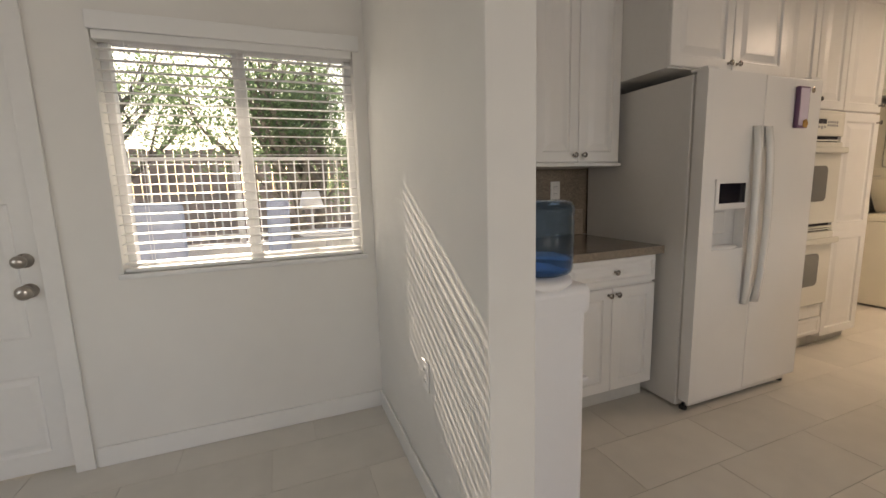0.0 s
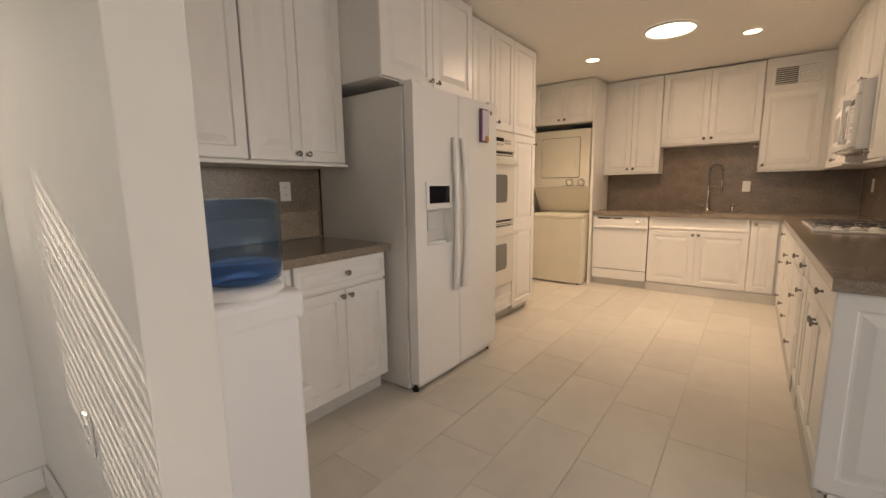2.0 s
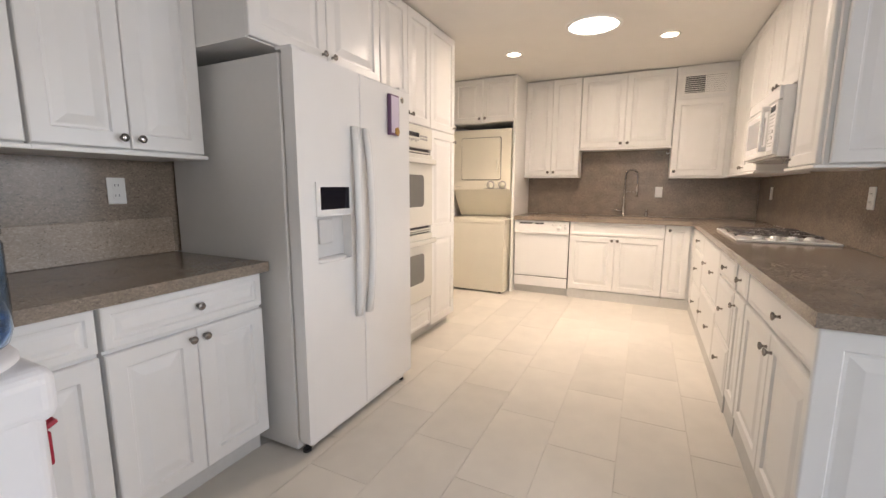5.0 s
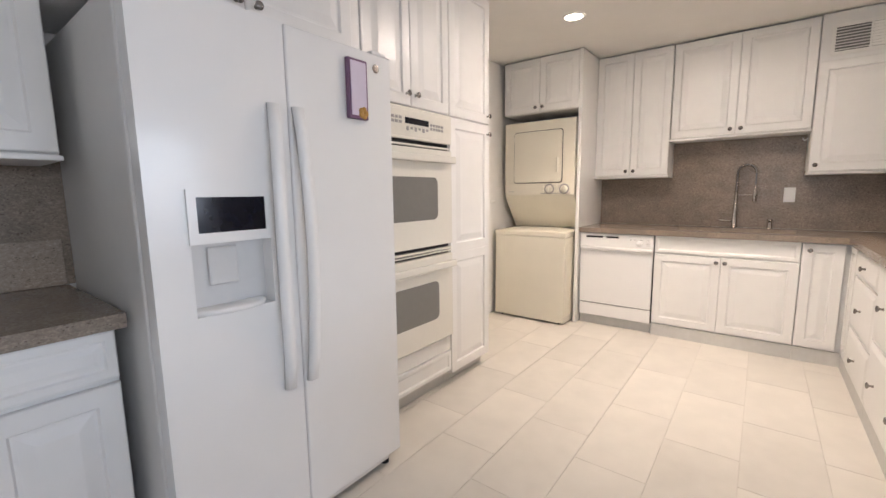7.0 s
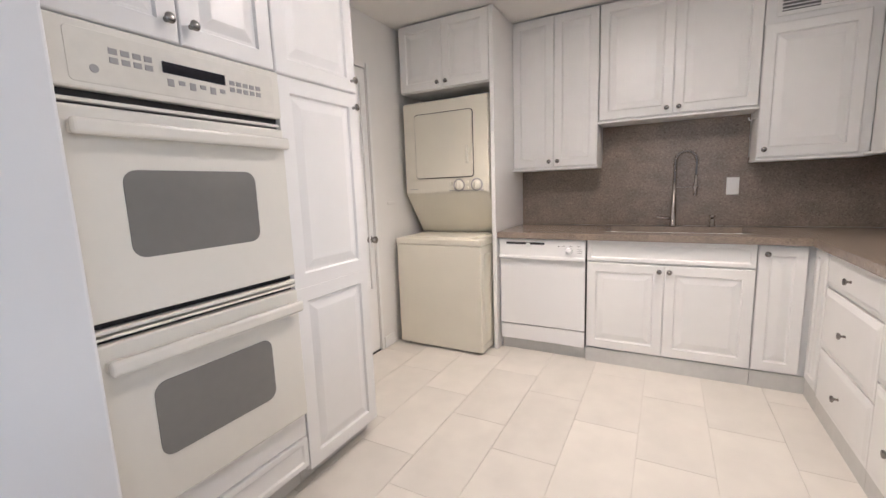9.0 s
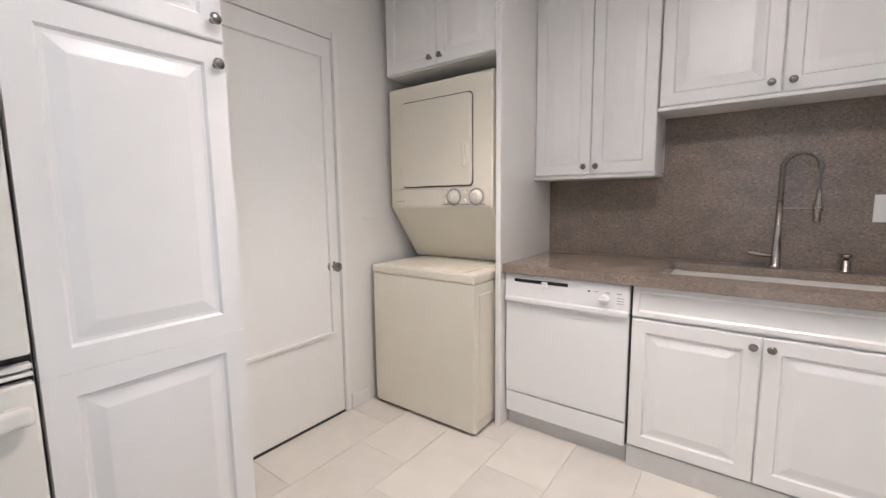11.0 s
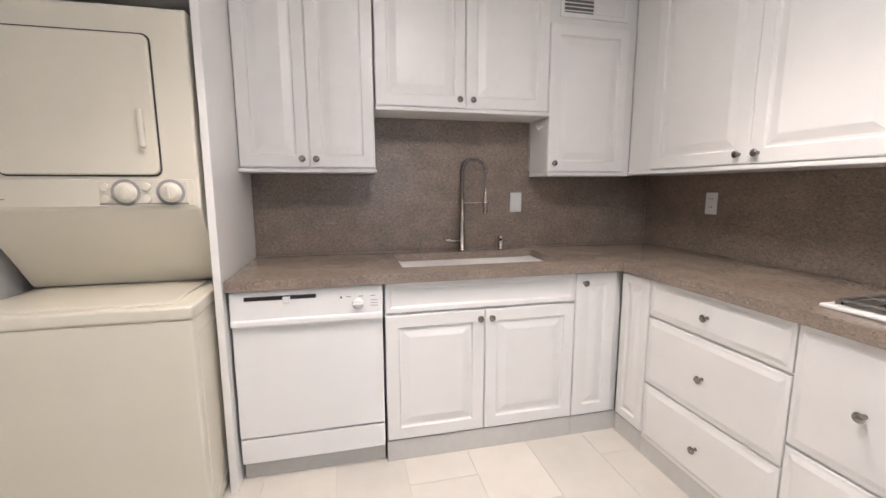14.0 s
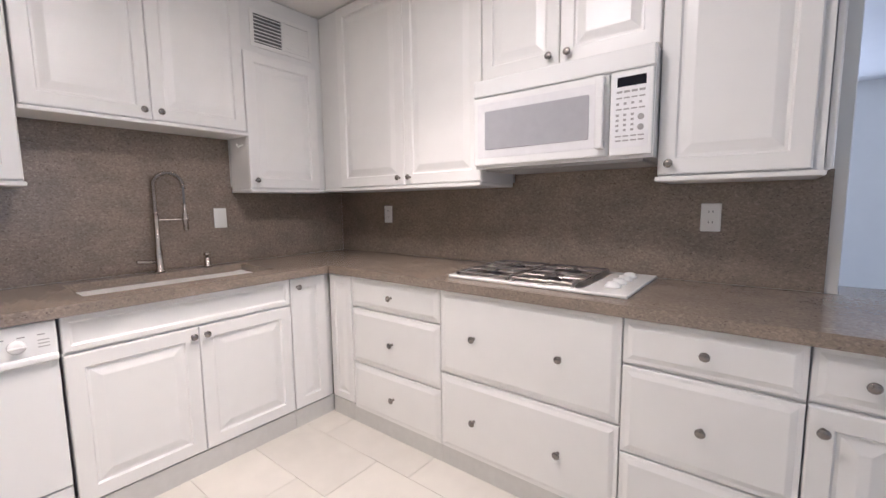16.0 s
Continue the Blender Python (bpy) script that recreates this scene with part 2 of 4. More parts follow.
def rounded_rect(w, h, r, seg=5):
    pts = []
    for cx, cz, a0 in ((w / 2 - r, h / 2 - r, 0), (-w / 2 + r, h / 2 - r, 90), (-w / 2 + r, -h / 2 + r, 180), (w / 2 - r, -h / 2 + r, 270)):
        for k in range(seg + 1):
            a = radians(a0 + 90 * k / seg)
            pts.append((cx + r * math.cos(a), cz + r * math.sin(a)))
    return pts


def prism(outline, y0, y1, bevel=0.0, bm=None, cx=0.0, cz=0.0):
    """An outline in x and z, from y0 (front) to y1 (back), with a bevelled front."""
    own = bmesh.new()
    inset = []
    n = len(outline)
    for k in range(n):
        p, a, b = Vector(outline[k]), Vector(outline[k - 1]), Vector(outline[(k + 1) % n])
        t = (b - a).normalized()
        inset.append(p + Vector((-t.y, t.x)) * bevel)
    loops = [([own.verts.new((x + cx, y1, z + cz)) for x, z in outline]), ([own.verts.new((x + cx, y0 + bevel, z + cz)) for x, z in outline])]
    if bevel:
        loops.append([own.verts.new((x + cx, y0, z + cz)) for x, z in inset])
    for a, b in zip(loops, loops[1:]):
        for k in range(n):
            own.faces.new((a[k], a[(k + 1) % n], b[(k + 1) % n], b[k]))
    own.faces.new(loops[0][::-1])
    own.faces.new(loops[-1])
    bmesh.ops.recalc_face_normals(own, faces=own.faces[:])
    return merge(bm, own)


def stepped_front(x0, x1, z0, z1, steps, bm=None):
    """Rectangular loops (inset, y) from the back edge to the middle: a panelled door or drawer front, facing -y."""
    own = bmesh.new()
    loops = []
    for d, y in steps:
        loops.append([own.verts.new(c) for c in ((x0 + d, y, z0 + d), (x1 - d, y, z0 + d), (x1 - d, y, z1 - d), (x0 + d, y, z1 - d))])
    for a, b in zip(loops, loops[1:]):
        for k in range(4):
            own.faces.new((a[k], a[(k + 1) % 4], b[(k + 1) % 4], b[k]))
    own.faces.new(loops[-1])
    own.faces.new(loops[0][::-1])
    return merge(bm, own)


DOOR_STEPS = [(0, 0), (0, -0.014), (0.002, -0.018), (0.006, -0.020), (0.056, -0.020), (0.062, -0.0105), (0.071, -0.0105), (0.103, -0.0185), (0.106, -0.019)]
DRAWER_STEPS = [(0, 0), (0, -0.012), (0.002, -0.014), (0.014, -0.0145), (0.030, -0.020), (0.032, -0.0203)]
KNOB = [(0.0075, 0.0), (0.0055, 0.003), (0.0048, 0.012), (0.008, 0.016), (0.0135, 0.019), (0.0155, 0.023), (0.0135, 0.0265), (0.006, 0.0285)]
TO_FRONT = pose(0, 0, 0, 90)


def knob(parent, x, y, z):
    return part("knob", lathe(KNOB, pose(x, y, z) @ TO_FRONT, 14), KNOBMETAL, parent, "brushed nickel knob", True)


def door_front(parent, x0, x1, z0, z1, knobs=(), name="door", rails=()):
    """A raised-panel door; rails are heights at which a cross rail parts two panels."""
    g = 0.0015
    x0, x1, z0, z1 = x0 + g, x1 - g, z0 + g, z1 - g
    if rails:
        cuts = [z0, *rails, z1]
        bm = None
        for a, b in zip(cuts, cuts[1:]):
            bm = stepped_front(x0, x1, a, b, [(0, 0), (0, -0.018), (0.001, -0.020), *DOOR_STEPS[4:]], bm)
    elif x1 - x0 < 0.2:
        bm = stepped_front(x0, x1, z0, z1, [DOOR_STEPS[k] if k < 4 else (DOOR_STEPS[k][0] * 0.75, DOOR_STEPS[k][1]) for k in range(9)])
    else:
        bm = stepped_front(x0, x1, z0, z1, DOOR_STEPS)
    ob = part(name, bm, CAB, parent)
    for x, z in knobs:
        knob(ob, x, -0.020, z)
    return ob


def drawer_front(parent, x0, x1, z0, z1, knobs=(), steps=DRAWER_STEPS):
    g = 0.0015
    ob = part("drawer_front", stepped_front(x0 + g, x1 - g, z0 + g, z1 - g, steps), CAB, parent)
    for x, z in knobs:
        knob(ob, x, -0.020, z)
    return ob


def cabinet(m, w, d, z0, z1, label, group="", kick=0.0, rail=False, name="cabinet", recess=0.05):
    """A carcass whose front is at local y = 0, reaching back to d."""
    ob = thing(name, m, label, "cabinet", group)
    part("body", box(0.001, w - 0.001, 0, d, z0 + kick, z1, 0.001, 1), CABIN, ob)
    if kick:
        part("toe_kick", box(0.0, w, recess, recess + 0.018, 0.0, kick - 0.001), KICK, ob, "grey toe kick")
    if rail:
        part("light_rail", box(-0.004, w + 0.004, -0.034, d * 0.98, z0 - 0.018, z0 - 0.001, 0.004, 2), CAB, ob)
    return ob


N, S, E = (lambda x, y, z=0: pose(x, y, z)), (lambda x, y, z=0: pose(x, y, z, 0, 0, 180)), (lambda x, y, z=0: pose(x, y, z, 0, 0, -90))

# ---- the setting ----
CEILING = 2.425
bm = box(-3.0, 6.2, -0.70, 2.75, -0.10, -0.004)
floor = structure("floor", bm, GROUT, "beige rectangular porcelain tile floor with thin grout lines", "floor")
structure("floor_far_room", box(-3.0, 6.4, -4.7, -0.70, -0.10, 0.004), CARPET, "grey carpet floor of the adjoining room", "floor")
structure("ceiling", box(-3.0, 6.4, -4.7, 2.75, CEILING, CEILING + 0.1), CEIL, "smooth painted off-white ceiling", "ceiling")

# window wall with door and window openings
WY = 2.503
WX0, WX1, WZ0, WZ1 = -0.575, 0.500, 0.885, 1.925
DX0, DX1, DZ1 = -1.72, -0.855, 2.03
bm = box(-3.0, DX0, WY, WY + 0.15, 0, CEILING)
box(DX0, DX1, WY, WY + 0.15, DZ1, CEILING, bm=bm)
box(DX1, WX0, WY, WY + 0.15, 0, CEILING, bm=bm)
box(WX0, WX1, WY, WY + 0.15, 0, WZ0, bm=bm)
box(WX0, WX1, WY, WY + 0.15, WZ1, CEILING, bm=bm)
box(WX1, 0.562, WY, WY + 0.15, 0, CEILING, bm=bm)
structure("wall_window", bm, WALL, "off-white painted wall with window and back door", "wall")
structure("wall_partition", box(0.562, 0.702, 1.18, WY + 0.15, 0, CEILING, 0.004, 2), WALL, "off-white partition wall end beside the kitchen", "wall")
structure("wall_kitchen_north", box(0.702, 4.16, 2.566, 2.72, 0, CEILING), WALL, "kitchen wall behind the cabinets", "wall")
KDX0, KDX1 = 4.22, 4.975
bm = box(4.16, KDX0, 2.60, 2.75, 0, CEILING)
box(KDX0, KDX1, 2.60, 2.75, 2.06, CEILING, bm=bm)
box(KDX1, 6.13, 2.60, 2.75, 0, CEILING, bm=bm)
structure("wall_laundry", bm, WALL, "off-white wall with a white door beside the laundry", "wall")
structure("wall_behind_laundry_door", box(4.10, 5.10, 2.76, 2.86, -0.1, 2.3), WALL, "plain wall closing the space behind the door", "wall")
structure("wall_sink", box(5.99, 6.13, -0.72, 2.60, 0, CEILING), WALL, "wall behind the sink", "wall")
structure("wall_cooktop", box(3.183, 5.99, -0.765, -0.60, 0, CEILING, 0.003, 1), WALL, "off-white wall behind the cooktop, ending at the open counter", "wall")
# the opening in this wall is made up for the west fill lamp
bm = box(-3.12, -3.0, -4.7, -0.5, 0, CEILING)
box(-3.12, -3.0, 1.1, 2.75, 0, CEILING, bm=bm)
box(-3.12, -3.0, -0.5, 1.1, 0, 0.8, bm=bm)
box(-3.12, -3.0, -0.5, 1.1, 2.2, CEILING, bm=bm)
structure("wall_west", bm, WALL, "plain wall closing the room", "wall")
# two made-up openings take the south and far fill lamps
bm = box(-3.0, -0.9, -4.82, -4.7, 0, CEILING)
box(1.3, 3.0, -4.82, -4.7, 0, CEILING, bm=bm)
box(-0.9, 1.3, -4.82, -4.7, 0, 0.8, bm=bm)
box(-0.9, 1.3, -4.82, -4.7, 2.2, CEILING, bm=bm)
box(5.4, 6.4, -4.82, -4.7, 0, CEILING, bm=bm)
box(3.0, 5.4, -4.82, -4.7, 0, 0.8, bm=bm)
box(3.0, 5.4, -4.82, -4.7, 2.2, CEILING, bm=bm)
structure("wall_south", bm, WALL, "plain wall closing the far room, with openings added for fill lamps", "wall")
structure("wall_far", box(6.14, 6.4, -4.7, -0.72, 0, CEILING), WALL, "pale wall of the adjoining room", "wall")

# baseboards and trims
def board(name, x0, x1, y0, y1, z1=0.095):
    return structure(name, box(x0, x1, y0, y1, 0, z1, 0.004, 2), TRIM, "white painted baseboard", "baseboard")


board("baseboard", DX1 + 0.085, 0.549, WY - 0.013, WY - 0.001)
board("baseboard", 0.549, 0.561, 1.19, WY - 0.002)
board("baseboard", KDX1 + 0.04, 5.15, 2.587, 2.599, 0.09)

# backsplashes
bm = box(5.975, 5.989, -0.583, 1.786, 0.886, 1.345)
box(5.975, 5.989, 0.245, 1.158, 1.345, 1.66, bm=bm)
structure("backsplash_sink", bm, SPLASH, "polished brown granite backsplash slab", "backsplash")
bm = box(3.222, 5.975, -0.599, -0.584, 0.886, 1.335)
box(3.74, 4.495, -0.599, -0.584, 1.335, 1.42, bm=bm)
structure("backsplash_cooktop", bm, SPLASH, "polished brown granite backsplash slab", "backsplash")
# strip 0.17 m high in granite of 1.35 times the tone
structure("backsplash_band", box(0.703, 1.999, 2.545, 2.5515, 0.886, 1.057, 0.002, 1), BANDGRAN, "paler speckled granite band along the foot of the backsplash", "backsplash")
structure("backsplash_north", box(0.703, 2.06, 2.552, 2.565, 0.886, 1.36), SPLASH, "polished brown granite backsplash slab", "backsplash")


# ---- counters ----
def cell_slab(xs, ys, keep, z0, z1, bevel, seg=3):
    own = bmesh.new()
    v = {}

    def vert(i, j, z):
        if (i, j, z) not in v:
            v[i, j, z] = own.verts.new((xs[i], ys[j], z))
        return v[i, j, z]

    cells = {(i, j) for i in range(len(xs) - 1) for j in range(len(ys) - 1) if keep((xs[i] + xs[i + 1]) / 2, (ys[j] + ys[j + 1]) / 2)}
    for i, j in cells:
        own.faces.new([vert(i, j, z1), vert(i + 1, j, z1), vert(i + 1, j + 1, z1), vert(i, j + 1, z1)])
        own.faces.new([vert(i, j + 1, z0), vert(i + 1, j + 1, z0), vert(i + 1, j, z0), vert(i, j, z0)])
        for a, b, q in (((i, j), (i + 1, j), (i, j - 1)), ((i + 1, j), (i + 1, j + 1), (i + 1, j)), ((i + 1, j + 1), (i, j + 1), (i, j + 1)), ((i, j + 1), (i, j), (i - 1, j))):
            if q not in cells:
                own.faces.new([vert(*a, z0), vert(*b, z0), vert(*b, z1), vert(*a, z1)])
    sharp = [e for e in own.edges if len(e.link_faces) == 2 and e.calc_face_angle(0) > 1.0]
    bmesh.ops.bevel(own, geom=sharp, offset=bevel, segments=seg, profile=0.5, affect="EDGES")
    return own


SX0, SX1, SY0, SY1 = 5.49, 5.87, 0.265, 1.07


def on_counter(x, y):
    if SX0 < x < SX1 and SY0 < y < SY1:
        return False
    return (x < 3.183 and y < 0.022) or (x > 3.183 and -0.58 < y < 0.022) or x > 5.352


top = tagged(link("countertop", cell_slab([2.118, 3.183, 5.352, SX0, SX1, 5.974], [-0.790, -0.583, 0.022, SY0, SY1, 1.784], on_counter, 0.843, 0.885, 0.0185, 6), GRAN), "polished brown speckled granite worktop with peninsula", "countertop")
top_n = tagged(link("countertop", cell_slab([0.703, 2.003], [1.900, 2.551], lambda x, y: True, 0.843, 0.885, 0.0185, 6), GRAN), "polished brown speckled granite worktop beside the refrigerator", "countertop")

# ---- base cabinets ----
BZ0, BZ1 = 0.105, 0.838
DR = 0.683


def base(m, w, d, label, group="base cabinets", recess=-0.012):
    return cabinet(m, w, d, 0, 0.845, label, group, kick=0.10, recess=recess)


# by the refrigerator
c = base(N(0.72, 1.95), 0.655, 0.60, "white raised-panel base cabinet behind the water cooler", recess=0.05)
drawer_front(c, 0.0, 0.655, DR + 0.01, BZ1, [(0.33, 0.76)], DOOR_STEPS[:4] + [(0.026, -0.020), (0.032, -0.014), (0.04, -0.014), (0.055, -0.0195)])
door_front(c, 0.0, 0.3275, BZ0, DR - 0.002, [(0.295, 0.64)])
door_front(c, 0.3275, 0.655, BZ0, DR - 0.002, [(0.36, 0.64)])
c = base(N(1.385, 1.95), 0.597, 0.60, "white raised-panel base cabinet with drawer and two doors", recess=0.05)
drawer_front(c, 0.0, 0.597, DR + 0.01, BZ1, [(0.31, 0.765)], DOOR_STEPS[:4] + [(0.026, -0.020), (0.032, -0.014), (0.04, -0.014), (0.055, -0.0195)])
door_front(c, 0.0, 0.2985, BZ0, DR - 0.002, [(0.272, 0.645)])
door_front(c, 0.2985, 0.597, BZ0, DR - 0.002, [(0.325, 0.645)])
# sink wall
c = base(E(5.402, 1.165), 0.915, 0.56, "white sink base cabinet with false front and two raised-panel doors")
drawer_front(c, 0.0, 0.915, 0.70, 0.843, [], DOOR_STEPS[:4] + [(0.024, -0.020), (0.032, -0.014), (0.036, -0.014)])
door_front(c, 0.0, 0.4575, BZ0, 0.694, [(0.43, 0.655)])
door_front(c, 0.4575, 0.915, BZ0, 0.694, [(0.485, 0.655)])
c = base(E(5.402, 0.248), 0.261, 0.56, "narrow white corner base cabinet with one door")
door_front(c, 0.0, 0.222, BZ0, 0.838, [(0.04, 0.79)])
bm = box(0.2605, 0.268, -0.012, 0.006, 0.0, 0.098)
box(0.2685, 0.280, -0.022, 0.006, 0.0, 0.098, bm=bm)
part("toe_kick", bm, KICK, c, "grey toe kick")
# cooktop wall
c = base(S(5.378, -0.014), 0.193, 0.56, "narrow white corner base cabinet panel")
door_front(c, 0.004, 0.193, BZ0, 0.838)
c = base(S(5.183, -0.014), 0.621, 0.56, "white base cabinet with three drawers beside the cooktop")
for z0, z1 in ((BZ0 - 0.018, 0.355), (0.360, 0.668), (0.676, 0.838)):
    drawer_front(c, 0.0, 0.621, z0, z1, [(0.31, (z0 + z1) / 2)])
c = base(S(4.560, -0.014), 0.793, 0.56, "white base cabinet with two deep drawers under the cooktop")
for z0, z1 in ((BZ0 - 0.018, 0.446), (0.453, 0.838)):
    drawer_front(c, 0.0, 0.793, z0, z1, [(0.188, (z0 + z1) / 2), (0.575, (z0 + z1) / 2)])
c = base(S(3.765, -0.014), 0.478, 0.56, "white base cabinet with three drawers")
for z0, z1 in ((BZ0 - 0.018, 0.358), (0.363, 0.672), (0.683, 0.838)):
    drawer_front(c, 0.0, 0.478, z0, z1, [(0.239, (z0 + z1) / 2)])
PEN0 = 2.140
c = base(S(3.285, -0.022), 0.238, 0.58, "narrow white base cabinet with one drawer and one door")
drawer_front(c, 0.0, 0.238, 0.683, 0.838, [(0.119, 0.76)])
door_front(c, 0.0, 0.238, BZ0, 0.674, [(0.035, 0.61)])
pw = 3.045 - PEN0 - 0.021
c = base(S(3.045, -0.026), pw, 0.62, "white peninsula base cabinet with a wide drawer and two doors")
drawer_front(c, 0.0, pw, 0.683, 0.838, [(pw / 2 + 0.08, 0.76)])
door_front(c, 0.0, pw / 2, BZ0, 0.674, [(pw / 2 - 0.035, 0.61)])
door_front(c, pw / 2, pw, BZ0, 0.674, [(pw / 2 + 0.035, 0.61)])


# ---- upper cabinets ----
def upper(m, w, z0, z1, label, doors, d=0.32, rail=True, name="wall_cabinet"):
    c = cabinet(m, w, d, 0, z1 - z0, label, "wall cabinets", rail=rail, name=name)
    for x0, x1, kx in doors:
        door_front(c, x0, x1, 0.004, z1 - z0 - 0.004, [(kx, 0.045)] if kx is not None else [])
    return c


UZ1 = 2.418
upper(N(0.72, 2.230, 1.339), 0.655, 1.339, UZ1, "white wall cabinet with two raised-panel doors", [(0, 0.3275, 0.29), (0.3275, 0.655, 0.365)])
upper(N(1.381, 2.230, 1.339), 0.586, 1.339, UZ1, "white wall cabinet with two raised-panel doors over the small counter", [(0, 0.293, 0.262), (0.293, 0.586, 0.324)])
upper(E(5.762, 1.785, 1.337), 0.624, 1.337, UZ1, "white wall cabinet with two raised-panel doors beside the sink", [(0, 0.312, 0.28), (0.312, 0.624, 0.344)], d=0.21)
upper(E(5.762, 1.156, 1.638), 0.912, 1.638, UZ1 - 0.005, "white wall cabinet with two raised-panel doors above the sink", [(0, 0.456, 0.42), (0.456, 0.912, 0.49)], d=0.21)
v = upper(E(5.762, 0.240, 1.325), 0.52, 1.325, UZ1, "white corner wall cabinet with a door below an air vent", [], d=0.21)
door_front(v, 0.0, 0.47, 0.004, 0.77, [(0.035, 0.05)])
upper(S(5.761, -0.281, 1.330), 0.197, 1.33, UZ1, "narrow white corner filler of the wall cabinets", [], d=0.30)
upper(S(5.563, -0.280, 1.330), 1.06, 1.33, UZ1, "white wall cabinet with two raised-panel doors beside the microwave", [(0, 0.555, 0.515), (0.555, 1.06, 0.595)], d=0.30)
upper(S(4.500, -0.280, 1.790), 0.762, 1.79, UZ1, "short white wall cabinet above the microwave", [(0, 0.381, 0.34), (0.381, 0.762, 0.42)], d=0.30, rail=False)
r = upper(S(3.735, -0.280, 1.318), 0.462, 1.318, UZ1, "white wall cabinet with one door and a panelled end", [(0, 0.435, 0.04)], d=0.30)

# over the refrigerator, oven column, pantry
c = upper(N(1.966, 1.912, 1.792), 0.906, 1.792, UZ1, "deep white cabinet above the refrigerator", [(0, 0.453, 0.42), (0.453, 0.906, 0.488)], d=0.64, rail=False)


# ---- oven column and pantry ----
OX0, OX1 = 2.985, 3.640
ow = OX1 - OX0
c = cabinet(N(OX0, 1.985), ow, 0.57, 0, UZ1, "tall white cabinet that holds the double oven", "tall cabinets", kick=0.10, name="tall_cabinet")
door_front(c, 0.0, ow / 2, 1.652, UZ1 - 0.004, [(ow / 2 - 0.035, 1.712)])
door_front(c, ow / 2, ow, 1.652, UZ1 - 0.004, [(ow / 2 + 0.035, 1.712)])
drawer_front(c, 0.0, ow, 0.106, 0.238, [], DOOR_STEPS[:4] + [(0.024, -0.020), (0.032, -0.014), (0.036, -0.014)])
part("filler", box(0.0, ow, -0.012, 0.0, 0.242, 0.328), CAB, c)
part("filler", box(-0.108, -0.001, -0.012, 0.57, 0.0, UZ1 - 0.004, 0.002, 1), CAB, c)
PX0, PX1 = 3.642, 4.088
pw2 = PX1 - PX0
c = cabinet(N(PX0, 1.985), pw2, 0.57, 0, UZ1, "tall white pantry cabinet with raised-panel doors", "tall cabinets", kick=0.075, name="tall_cabinet")
door_front(c, 0.0, pw2, 1.650, UZ1 - 0.004, [(pw2 - 0.03, 1.70)])
door_front(c, 0.0, pw2, 0.080, 1.644, [(pw2 - 0.03, 1.585)], rails=(0.845,))


def vents(parent, x0, x1, y, z, dz, n, mat):
    for k in range(n):
        part("vent_slot", box(x0, x1, y - 0.002, y + 0.004, z + k * dz, z + k * dz + dz * 0.5), mat, parent, "dark vent slot")


def oven_door(parent, z0, z1, wz0, wz1, hz):
    d = part("oven_door", box(0.006, ow - 0.006, -0.040, -0.006, z0, z1, 0.006, 2), BISQ, parent)
    part("window", prism(rounded_rect(0.392, wz1 - wz0, 0.035), -0.0425, -0.036, 0.001, cx=ow / 2 - 0.012, cz=(wz0 + wz1) / 2), OVENGLASS, d, "grey tinted oven window")
    bm = box(0.016, ow - 0.016, -0.084, -0.060, hz - 0.020, hz + 0.020, 0.010, 3)
    box(0.02, 0.06, -0.072, -0.038, hz - 0.016, hz + 0.016, 0.006, 2, bm)
    box(ow - 0.06, ow - 0.02, -0.072, -0.038, hz - 0.016, hz + 0.016, 0.006, 2, bm)
    part("handle", bm, BISQ, d, "bisque bar handle")


ov = thing("double_oven", N(OX0, 1.985), "bisque built-in double wall oven with grey windows", "oven")
part("body", box(0.003, ow - 0.003, -0.006, -0.001, 0.330, 1.646), BLACK, ov)
cp = part("control_panel", box(0.004, ow - 0.004, -0.038, -0.007, 1.484, 1.644, 0.006, 2), BISQ, ov)
part("inset", prism(rounded_rect(0.58, 0.125, 0.012), -0.0395, -0.036, 0.001, cx=ow / 2 + 0.005, cz=1.562), material("bisque_panel", (0.74, 0.715, 0.64), 0.3), cp)
part("display", box(0.255, 0.440, -0.0415, -0.038, 1.560, 1.590), DISPLAY, cp, "black clock display")
for k in range(4):
    for j in range(2):
        part("button", box(0.130 + 0.027 * k, 0.149 + 0.027 * k, -0.0412, -0.038, 1.556 + 0.022 * j, 1.570 + 0.022 * j), BUTTON, cp)
for k in range(5):
    for j in range(2):
        part("button", box(0.455 + 0.024 * k, 0.472 + 0.024 * k, -0.0412, -0.038, 1.545 + 0.020 * j, 1.558 + 0.020 * j), BUTTON, cp)
for k in range(6):
    part("button", box(0.265 + 0.031 * k, 0.282 + 0.031 * k, -0.0412, -0.038, 1.526 + 0.008 * (k % 2), 1.546), BUTTON, cp)
part("lamp_button", lathe([(0.010, 0), (0.010, 0.003)], pose(0.095, -0.038, 1.535) @ TO_FRONT, 14), BUTTON, cp)
part("trim", box(0.012, ow - 0.012, -0.030, -0.007, 1.454, 1.464, 0.002, 1), BISQ, ov)
oven_door(ov, 0.912, 1.446, 1.062, 1.294, 1.392)
part("trim", box(0.006, ow - 0.006, -0.034, -0.007, 0.880, 0.893, 0.003, 1), BISQ, ov)
part("trim", box(0.006, ow - 0.006, -0.034, -0.007, 0.866, 0.874, 0.002, 1), BISQ, ov)
oven_door(ov, 0.345, 0.855, 0.484, 0.708, 0.798)

# ---- refrigerator ----
FX = 2.020
fr = thing("refrigerator", N(FX, 1.797), "white side-by-side refrigerator with ice dispenser", "refrigerator")
FW, FZ = 0.900, 1.745
